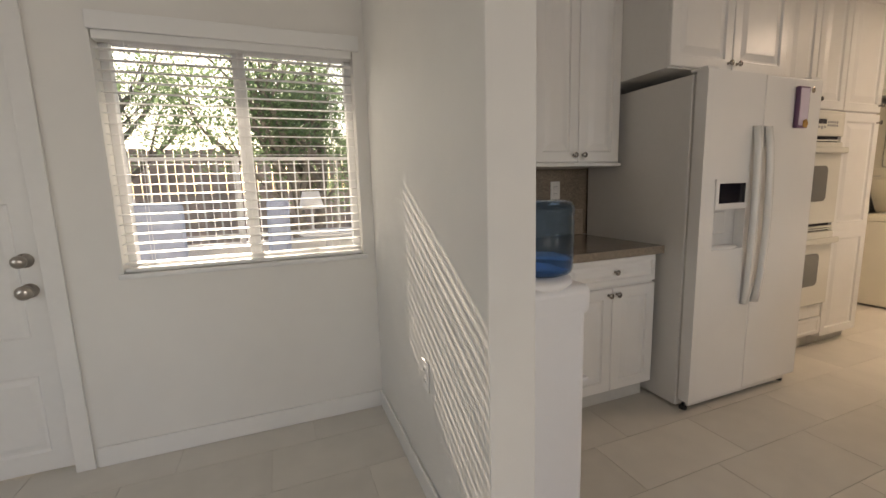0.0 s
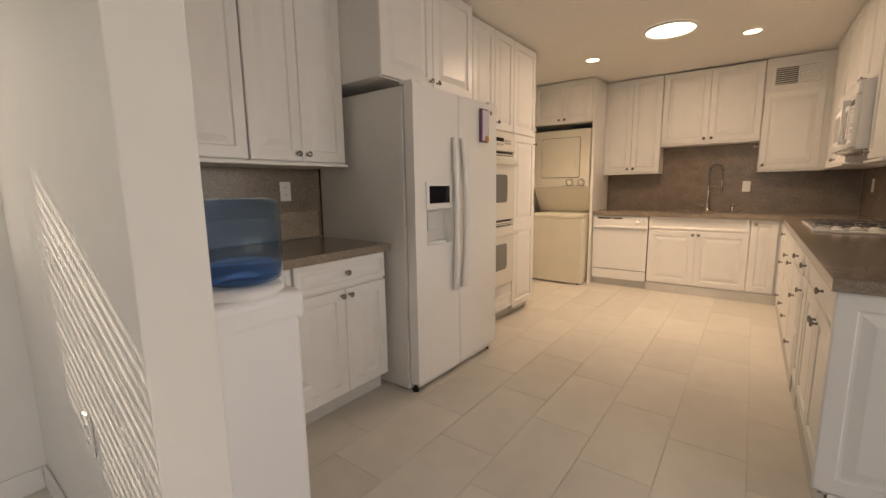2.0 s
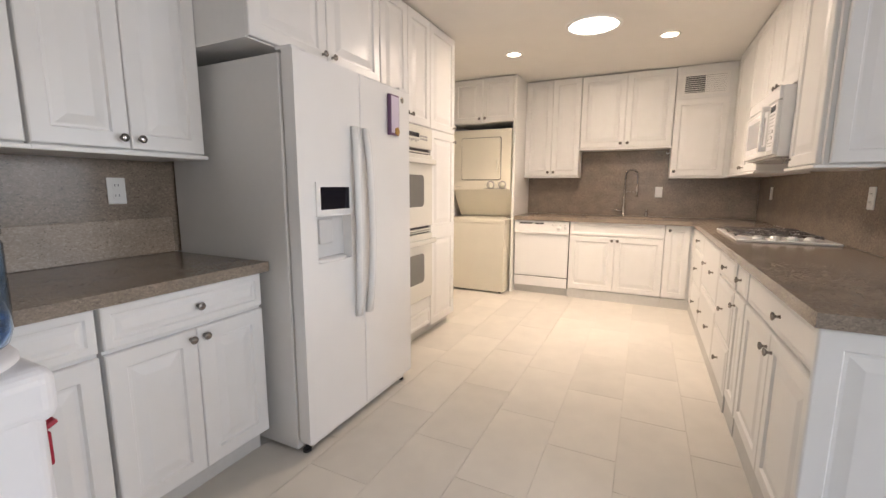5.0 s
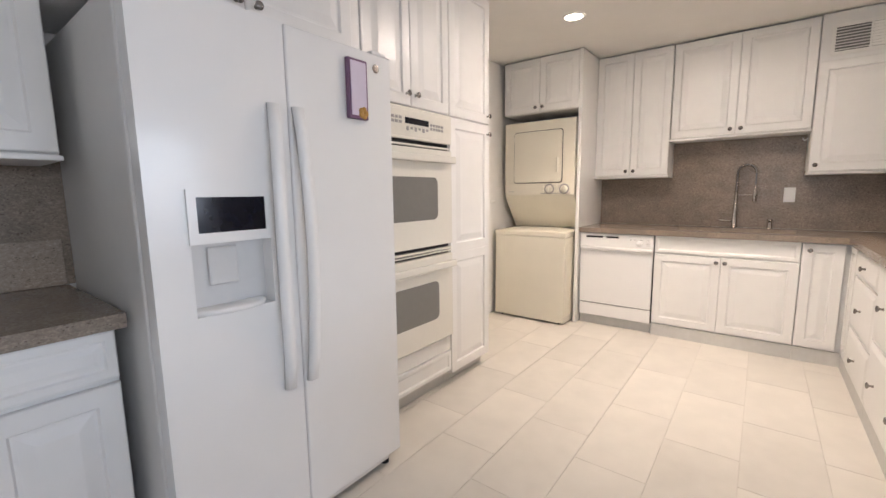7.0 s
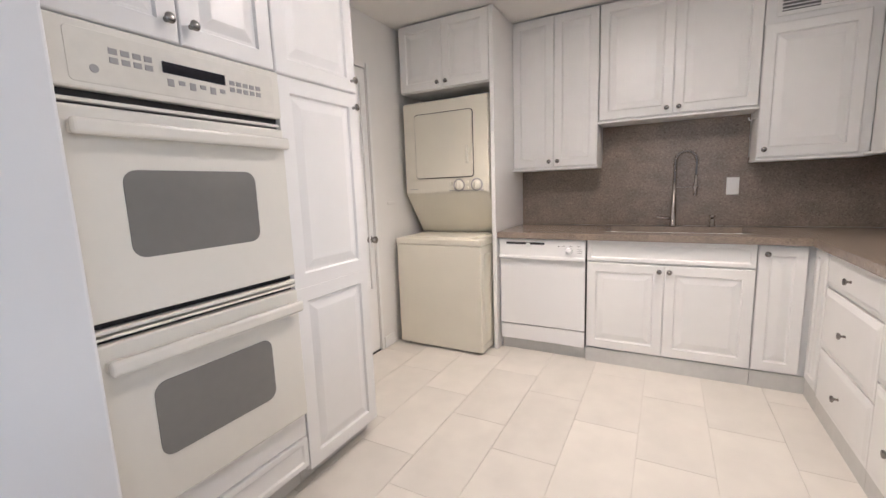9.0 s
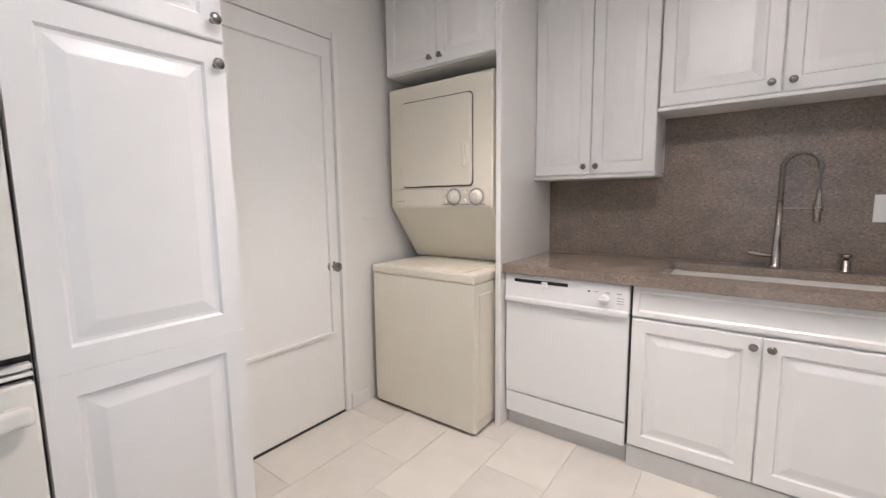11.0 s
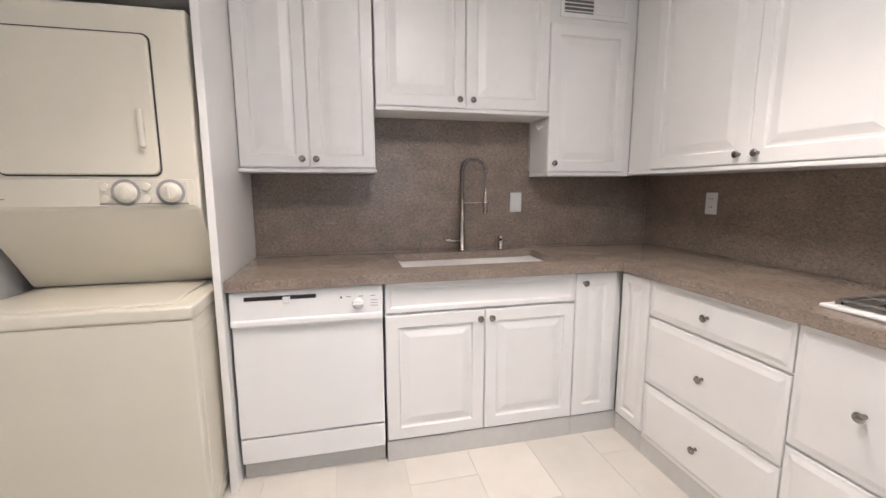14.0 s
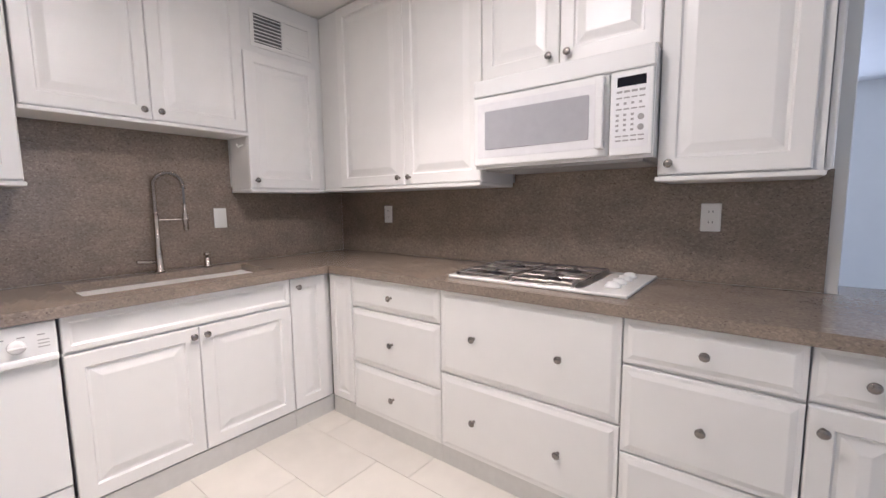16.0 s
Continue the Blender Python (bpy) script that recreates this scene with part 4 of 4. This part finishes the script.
# cup hook under the corner cabinet side
hk = tagged(link("cup_hook", tube([Vector((5.80, 0.242, 1.575)), Vector((5.80, 0.258, 1.572)), Vector((5.80, 0.270, 1.560)), Vector((5.80, 0.278, 1.566)), Vector((5.80, 0.281, 1.580))], 0.004, 8), PLATE, None, True), "small white hook on the cabinet side", "hook")


# ---- vents and ceiling lights ----
def register(m, w, h, label, n):
    ob = thing("air_vent", m, label, "air vent")
    bm = cell_slab([0, 0.022, w - 0.022, w], [0, 0.022, h - 0.022, h], lambda x, z: not (0.022 < x < w - 0.022 and 0.022 < z < h - 0.022), 0.0, 0.008, 0.002)
    bmesh.ops.transform(bm, matrix=FLAT, verts=bm.verts[:])
    part("frame", bm, PLATE, ob)
    # dark sheet paints the shade behind the louvres
    part("backing", box(0.018, w - 0.018, -0.002, -0.0005, 0.018, h - 0.018), SHADOWGREY, ob)
    for k in range(n):
        z = 0.024 + (h - 0.048) * (k + 0.5) / n
        pitch = (h - 0.048) / n
        for x0, x1, tilt, half in ((0.022, w / 2 - 0.007, -42, 0.007), (w / 2 + 0.007, w - 0.022, 12, pitch * 0.46)):
            own = box(x0, x1, -0.0005, 0.0005, -half, half)
            bmesh.ops.transform(own, matrix=pose(0, -0.0045, z, tilt), verts=own.verts[:])
            part("louvre", own, PLATE, ob)
    part("divider", box(w / 2 - 0.006, w / 2 + 0.006, -0.008, -0.001, 0.02, h - 0.02), PLATE, ob)
    return ob


register(E(5.760, 0.185, 2.130), 0.40, 0.205, "white louvred air vent above the corner cabinet", 8)


def downlight(x, y):
    ob = thing("recessed_light", pose(x, y, CEILING), "small recessed ceiling downlight, switched on", "ceiling light", "recessed lights")
    part("trim_ring", lathe([(0.080, -0.001), (0.080, -0.006), (0.064, -0.008), (0.060, -0.003)], seg=28, cap=False), PLATE, ob, "", True)
    part("bulb", lathe([(0.062, -0.002), (0.045, -0.0035)], seg=24), CANGLOW, ob, "glowing lens")


downlight(4.680, 1.635)
downlight(4.720, 0.360)
rl = thing("round_ceiling_light", pose(4.25, 0.89, CEILING), "large round flush ceiling light, switched on", "ceiling light")
part("rim", lathe([(0.205, -0.001), (0.205, -0.012), (0.180, -0.014), (0.178, -0.004)], seg=40, cap=False), PLATE, rl, "", True)
part("diffuser", lathe([(0.180, -0.004), (0.150, -0.010), (0.06, -0.013)], seg=40), LIGHTGLOW, rl, "glowing white diffuser", True)

# ---- peninsula end and wall cabinet end panels ----
pe = thing("end_panel", E(PEN0 + 0.020, 0.008), "white raised-panel end of the peninsula", "cabinet panel")
door_front(pe, 0.0, 0.321, 0.118, 0.842, name="panel")
door_front(pe, 0.321, 0.630, 0.118, 0.842, name="panel")
part("plinth", box(0.048, 0.626, -0.016, 0.010, 0.0, 0.116, 0.003, 2), CAB, pe)
ue = thing("end_panel", E(3.270, -0.298, 1.318), "white raised-panel end of the wall cabinet", "cabinet panel")
door_front(ue, 0.0, 0.300, 0.002, UZ1 - 1.318 - 0.004, name="panel")

# ---- back door and window ----
bd = tagged(new("door_1"), "white panelled back door with knob and deadbolt", "door", kind="structure")
bd.matrix_world = N(DX0, WY + 0.035)
dwid = DX1 - DX0
bm = box(0.004, dwid - 0.004, 0.014, 0.045, 0.008, DZ1 - 0.004)
leaf = part("leaf", bm, TRIM, bd)
for x0, x1 in ((0.0, dwid / 2), (dwid / 2, dwid)):
    for z0, z1 in ((0.02, 0.55), (0.55, 1.30), (1.30, DZ1 - 0.02)):
        part("door_panel", stepped_front(x0 + 0.004, x1 - 0.004, z0, z1, [(0, 0.013), (0, 0.002), (0.085, 0.002), (0.095, 0.010), (0.105, 0.010), (0.125, 0.005)]), TRIM, leaf)
for z, r in ((0.975, 0.026), (0.845, 0.030)):
    part("door_knob", lathe([(0.031, 0), (0.031, 0.008), (0.012, 0.012), (0.012, 0.03), (r, 0.042), (r, 0.058), (0.015, 0.068)], pose(dwid - 0.065, 0.002, z) @ TO_FRONT, 20), CHROME, leaf, "satin nickel knob", True)
for n_, x0, x1, z0, z1 in (("trim", DX1, DX1 + 0.075, 0, DZ1), ("trim", DX0 - 0.075, DX0, 0, DZ1), ("trim", DX0 - 0.075, DX1 + 0.075, DZ1, DZ1 + 0.075)):
    structure(n_, box(x0 + 0.001, x1 - 0.001, WY - 0.014, WY - 0.001, z0, z1, 0.004, 2), TRIM, "white painted door casing", "trim")

win = tagged(new("window_1"), "white vinyl sliding window with open blinds", "window", kind="structure")
win.matrix_world = pose(0, 0, 0)
bm = None
for x0, x1, z0, z1 in ((WX0, WX0 + 0.035, WZ0, WZ1), (WX1 - 0.035, WX1, WZ0, WZ1), (WX0 + 0.035, WX1 - 0.035, WZ0, WZ0 + 0.035), (WX0 + 0.035, WX1 - 0.035, WZ1 - 0.035, WZ1)):
    bm = box(x0, x1, WY + 0.085, WY + 0.140, z0, z1, 0.003, 1, bm)
part("window_frame", bm, VINYL, win)
part("mullion", box(-0.060, -0.005, WY + 0.080, WY + 0.135, WZ0 + 0.034, WZ1 - 0.034, 0.004, 1), VINYL, win)
for x0, x1 in ((WX0 + 0.03, -0.055), (-0.010, WX1 - 0.03)):
    p = part("pane", box(x0, x1, WY + 0.108, WY + 0.112, WZ0 + 0.03, WZ1 - 0.03), GLASS, win)
    p.visible_shadow = False
part("window_sill", box(WX0 - 0.015, WX1 + 0.018, WY - 0.022, WY + 0.085, WZ0 - 0.020, WZ0 + 0.002, 0.004, 2), VINYL, win)

bl = thing("window_blind", pose(0, WY + 0.028, WZ0), "white horizontal slat blind, slats open", "blind")
part("valance", box(WX0 - 0.005, WX1 + 0.030, -0.046, -0.029, 1.030, 1.102, 0.004, 2), SLAT, bl)
part("headrail", box(WX0 + 0.005, WX1 - 0.005, -0.026, 0.026, 0.995, 1.036, 0.003, 1), SLAT, bl)
own = box(WX0 + 0.008, WX1 - 0.008, -0.025, 0.025, -0.0013, 0.0013)
bmesh.ops.transform(own, matrix=pose(0, 0, 0, 4), verts=own.verts[:])
slat = part("slat", own, SLAT, bl)
slat.location = (0, 0, 0.045)
for k in range(1, 22):
    o = slat.copy()
    scene.collection.objects.link(o)
    o.parent = bl
    o.location = (0, 0, 0.045 + 0.0437 * k)
part("bottom_rail", box(WX0 + 0.008, WX1 - 0.008, -0.025, 0.025, 0.006, 0.022, 0.003, 1), SLAT, bl)
for x in (-0.46, -0.03, 0.38):
    for y in (-0.026, 0.026):
        part("cord", tube([Vector((x, y, 0.01)), Vector((x, y, 1.0))], 0.0010, 5), SLAT, bl)

# ---- laundry-side door ----
kd = tagged(new("door_2"), "white flat door with an applied moulding", "door", kind="structure")
kd.matrix_world = N(KDX0, 2.600)
kw = KDX1 - KDX0
leaf = part("leaf", box(0.004, kw - 0.004, 0.004, 0.04, 0.012, 2.055, 0.002, 1), TRIM, kd)
bm = None
for x0, x1, z0, z1 in ((0.055, kw - 0.055, 0.480, 0.500), (kw - 0.075, kw - 0.055, 0.501, 1.95), (0.055, 0.075, 0.501, 1.95), (0.055, kw - 0.055, 1.951, 1.97)):
    bm = box(x0, x1, -0.012, 0.005, z0, z1, 0.004, 2, bm)
part("moulding", bm, TRIM, leaf)
# dark strip fills the slit below the leaf with painted shade
part("under_door_shade", box(0.004, kw - 0.004, 0.0, 0.04, 0.0005, 0.011), GAPSHADE, kd, "dark strip drawn as the shade under the door")
part("door_knob", lathe([(0.028, 0), (0.028, 0.008), (0.011, 0.012), (0.011, 0.03), (0.024, 0.040), (0.026, 0.056), (0.012, 0.064)], pose(kw - 0.055, 0.004, 0.862) @ TO_FRONT, 20), KNOBMETAL, leaf, "satin nickel knob", True)
structure("trim", box(KDX1 + 0.001, KDX1 + 0.030, 2.588, 2.599, 0, 2.09, 0.003, 2), TRIM, "white painted door casing", "trim")

# ---- adjoining room closet ----
cl = thing("closet", E(6.138, -1.600), "white built-in closet with tall and short doors", "closet")
# grey backing sheet supplies the shade in the seams between closet doors
part("body", box(-0.01, 0.796, -0.004, 0.0015, 0.0, 2.075), KICK, cl)
part("casing", box(0.796, 0.830, -0.024, 0.0, 0.0, 2.11), TRIM, cl)
part("casing", box(-0.04, 0.796, -0.024, 0.0, 2.076, 2.11), TRIM, cl)
for k in range(3):
    for z0, z1, kz in ((0.06, 1.585, 0.90), (1.60, 2.06, 1.70)):
        d = part("door", stepped_front(0.262 * k + 0.005, 0.262 * (k + 1) - 0.005, z0, z1, [(0, -0.0045), (0, -0.016), (0.003, -0.019)]), CAB, cl)
        knob(d, 0.262 * k + (0.235 if k != 2 else 0.03), -0.019, kz)
register(E(6.139, -1.915, 2.19), 0.285, 0.175, "white louvred air vent high on the far wall", 6)

# ---- outdoors ----
GROUND = material("pale_patio_concrete", (0.42, 0.40, 0.37), 0.9, vary=0.25, grain=20, bump=0.3)
FENCEWHITE = material("white_fence_paint", (0.72, 0.70, 0.68), 0.6, vary=0.06)
FENCEDARK = material("weathered_fence_wood", (0.42, 0.33, 0.29), 0.8, vary=0.3, grain=25)
BARK = material("tree_bark", (0.22, 0.19, 0.155), 0.9, vary=0.35, grain=18, bump=0.8, bump_scale=40)
LEAF = material("olive_leaves", (0.10, 0.145, 0.075), 0.55, vary=0.5, grain=4)
leaf_nodes = LEAF.node_tree
through_leaf = leaf_nodes.nodes.new("ShaderNodeBsdfTranslucent")
through_leaf.inputs["Color"].default_value = (0.30, 0.42, 0.22, 1)
leaf_mix = leaf_nodes.nodes.new("ShaderNodeMixShader")
leaf_mix.inputs[0].default_value = 0.5
leaf_nodes.links.new(leaf_nodes.nodes["Principled BSDF"].outputs[0], leaf_mix.inputs[1])
leaf_nodes.links.new(through_leaf.outputs[0], leaf_mix.inputs[2])
leaf_nodes.links.new(leaf_mix.outputs[0], leaf_nodes.nodes["Material Output"].inputs[0])
structure("ground", box(-250, 250, 2.80, 400, -0.25, -0.12), GROUND, "pale paved yard reaching to the horizon", "ground")
# overhang added out of view to trim the top of the sun patch
structure("eave", box(-6, 6, 2.66, 4.15, 2.50, 2.62), TRIM, "added overhang that cuts off the sun above the window", "eave")

fe = thing("garden_fence", pose(0, 12.0, -0.12), "dark weathered board fence at the end of the yard", "fence")
for k in range(90):
    part("board", box(-9 + 0.18 * k, -9 + 0.18 * k + 0.165, 0.10, 0.12, 0.0, 2.42 + 0.03 * math.sin(k * 2.3)), FENCEDARK, fe)

STUCCO = material("white_stucco", (0.70, 0.69, 0.67), 0.85, vary=0.06, grain=25, bump=0.4, bump_scale=90)
lw = tagged(link("low_wall", box(-4.2, 1.62, 5.12, 5.30, -0.125, 0.70, 0.008, 2), STUCCO), "low white stucco patio wall under the railing", "wall")
ra = thing("patio_railing", pose(0, 5.21, 0.70), "white painted metal railing on the low wall", "railing")
for z in (0.06, 0.865):
    part("rail", box(-4.15, 1.60, -0.018, 0.018, z, z + 0.035, 0.003, 1), FENCEWHITE, ra)
for k in range(38):
    part("picket", box(-4.13 + 0.152 * k, -4.115 + 0.152 * k, -0.007, 0.007, 0.095, 0.865), FENCEWHITE, ra)
for x in (-4.15, -2.23, -0.31, 1.56):
    part("post", box(x, x + 0.045, -0.022, 0.022, 0.0, 0.91, 0.003, 1), FENCEWHITE, ra)

# patio furniture in front of the railing
CUSHION = material("pale_blue_cushion", (0.42, 0.47, 0.60), 0.9, vary=0.08, grain=40, bump=0.3)
CHAIRWHITE = material("white_patio_metal", (0.74, 0.74, 0.75), 0.5, vary=0.03)


def patio_chair(x, y, w, turn):
    ob = thing("patio_chair", pose(x, y, -0.12, 0, 0, turn), "white patio chair with pale blue cushions", "chair", "patio chairs")
    part("seat_cushion", box(-w / 2, w / 2, -0.28, 0.26, 0.46, 0.58, 0.04, 3), CUSHION, ob)
    own = box(-w / 2, w / 2, -0.06, 0.06, 0.0, 0.72, 0.045, 3)
    bmesh.ops.transform(own, matrix=pose(0, 0.27, 0.56, -8), verts=own.verts[:])
    part("back_cushion", own, CUSHION, ob)
    for sx in (-1, 1):
        part("arm", box(sx * (w / 2 + 0.035) - 0.025, sx * (w / 2 + 0.035) + 0.025, -0.28, 0.30, 0.66, 0.70, 0.008, 2), CHAIRWHITE, ob)
        for y0 in (-0.26, 0.26):
            part("leg", box(sx * (w / 2 + 0.03) - 0.018, sx * (w / 2 + 0.03) + 0.018, y0 - 0.018, y0 + 0.018, 0.0, 0.66), CHAIRWHITE, ob)
    part("seat_frame", box(-w / 2 - 0.01, w / 2 + 0.01, -0.27, 0.27, 0.42, 0.458), CHAIRWHITE, ob)


patio_chair(-0.98, 4.45, 0.52, 4)
patio_chair(0.02, 4.62, 0.22, -10)
tb = thing("patio_table", pose(0.52, 4.40, -0.12), "round white patio table beside the chairs", "table")
part("tabletop", lathe([(0.26, 0.93), (0.275, 0.94), (0.275, 0.955), (0.26, 0.965)], seg=28), CHAIRWHITE, tb)
part("pedestal", lathe([(0.16, 0.0), (0.15, 0.02), (0.035, 0.05), (0.03, 0.93)], seg=16), CHAIRWHITE, tb, "", True)
pl = thing("patio_lantern", pose(0.38, 4.40, 0.845), "white shaded lantern on the patio table", "lantern")
part("stem", lathe([(0.06, 0.0), (0.055, 0.015), (0.012, 0.03), (0.012, 0.24)], seg=14), CHAIRWHITE, pl, "", True)
part("shade", lathe([(0.115, 0.22), (0.075, 0.38), (0.070, 0.38), (0.110, 0.22)], seg=20, cap=False), CHAIRWHITE, pl, "", True)


def tree(x, y, seed, stems, leaves, spread, top):
    """A tree of several leaning stems (direction, length, radius), each branching twice, with a loose crown."""
    rnd = random.Random(seed)
    ob = thing("tree", pose(x, y, -0.12), "leafy tree with several leaning grey trunks", "tree", "garden trees")
    tips = []

    def limb(trunk, p, d, r, length, depth):
        pts, dirs = [p], [d]
        bow = Vector((rnd.uniform(-.10, .10), rnd.uniform(-.08, .08), rnd.uniform(0, .08)))
        for k in range(7):
            d = (d + bow + Vector((rnd.uniform(-.09, .09), rnd.uniform(-.09, .09), rnd.uniform(-.04, .06)))).normalized()
            pts.append(pts[-1] + d * length / 7)
            dirs.append(d)
        own = bmesh.new()
        rings = []
        for k, q in enumerate(pts):
            rr = r * (1 - 0.075 * k)
            a = dirs[k].cross(Vector((0.3, 0.9, 0.1))).normalized()
            b = dirs[k].cross(a).normalized()
            rings.append([own.verts.new(q + rr * (math.cos(j * math.pi / 4) * a + math.sin(j * math.pi / 4) * b)) for j in range(8)])
        for a, b in zip(rings, rings[1:]):
            for j in range(8):
                own.faces.new((a[j], a[(j + 1) % 8], b[(j + 1) % 8], b[j]))
        bmesh.ops.recalc_face_normals(own, faces=own.faces[:])
        trunk = merge(trunk, own)
        if depth == 0:
            tips.extend(pts[1:])
            return trunk
        for k in range(4):
            a = rnd.uniform(0, 6.28)
            nd = (dirs[-1] * 0.8 + Vector((math.cos(a) * 0.7, math.sin(a) * 0.7, rnd.uniform(-0.1, 0.3)))).normalized()
            trunk = limb(trunk, pts[-1 - k], nd, r * (0.58 if depth == 2 else 0.42), length * rnd.uniform(0.5, 0.75), depth - 1)
        return trunk

    for d, length, r in stems:
        part("trunk", limb(None, Vector((0, 0, 0)), Vector(d).normalized(), r, length, 2), BARK, ob, "grey-brown branching trunk", True)
    verts, faces = [], []
    clumps = [rnd.choice(tips) + Vector((rnd.gauss(0, spread), rnd.gauss(0, spread), rnd.gauss(-0.1, spread))) for k in range(leaves // 40)]
    clumps = [c for c in clumps if c.z < top - 0.25]
    for c0 in clumps:
        size = rnd.uniform(0.10, 0.24)
        for k in range(40):
            c = c0 + Vector((rnd.gauss(0, size), rnd.gauss(0, size), rnd.gauss(0, size * 0.7)))
            a = Vector((rnd.gauss(0, 1), rnd.gauss(0, 1), rnd.gauss(0, 1))).normalized()
            b = a.cross(Vector((rnd.gauss(0, 1), rnd.gauss(0, 1), rnd.gauss(0, 1)))).normalized()
            s_ = rnd.uniform(0.022, 0.048)
            if c.z > top:
                continue
            i = len(verts)
            verts += [c - a * s_, c + b * s_ * 0.45, c + a * s_, c - b * s_ * 0.45]
            faces.append((i, i + 1, i + 2, i + 3))
    me = bpy.data.meshes.new("crown")
    me.from_pydata(verts, [], faces)
    me.materials.append(LEAF)
    cr = new("crown", me)
    cr.parent = ob
    tagged(cr, "loose olive-green foliage", kind="stuff")


tree(0.62, 7.3, 5, [((0.04, 0.0, 1), 2.05, 0.135), ((-0.30, 0.0, 1), 2.1, 0.10), ((-0.75, 0.05, 1), 2.2, 0.075), ((0.35, 0.1, 1), 1.9, 0.06)], 17000, 0.30, 3.62)
tree(-2.6, 9.0, 8, [((0.1, 0.0, 1), 2.4, 0.10), ((-0.35, 0.1, 1), 2.4, 0.08)], 7000, 0.34, 4.4)
tree(-4.6, 10.2, 21, [((0.15, 0.0, 1), 2.5, 0.11), ((-0.3, 0.0, 1), 2.3, 0.08)], 6000, 0.36, 4.6)
tree(3.0, 10.0, 12, [((-0.1, 0.0, 1), 2.5, 0.11), ((0.3, 0.0, 1), 2.3, 0.08)], 6000, 0.36, 4.6)

# ---- floor tiles ----
TW, TL, GAP = 0.3025, 0.6050, 0.0019
own = stepped_front(GAP / 2, TL - GAP / 2, GAP / 2, TW - GAP / 2, [(0, 0.004), (0, 0.0006), (0.0010, 0.0)])
bmesh.ops.transform(own, matrix=pose(0, 0, 0, -90), verts=own.verts[:])
bmesh.ops.recalc_face_normals(own, faces=own.faces[:])
tile_mesh = bpy.data.meshes.new("tile")
own.to_mesh(tile_mesh)
own.free()
tile_mesh.materials.append(TILE)
for j in range(-3, 7):
    y = 0.488 + TW * j
    off = 1.988 + (TL / 3) * ((j + 900) % 3)
    for k in range(-8, 8):
        x = off + TL * k
        if -1.9 < x + TL / 2 < 6.1 and y > -0.75 and y < 2.6:
            t_ = new("tile", tile_mesh)
            t_.parent = floor
            t_.location = (x, y, 0)
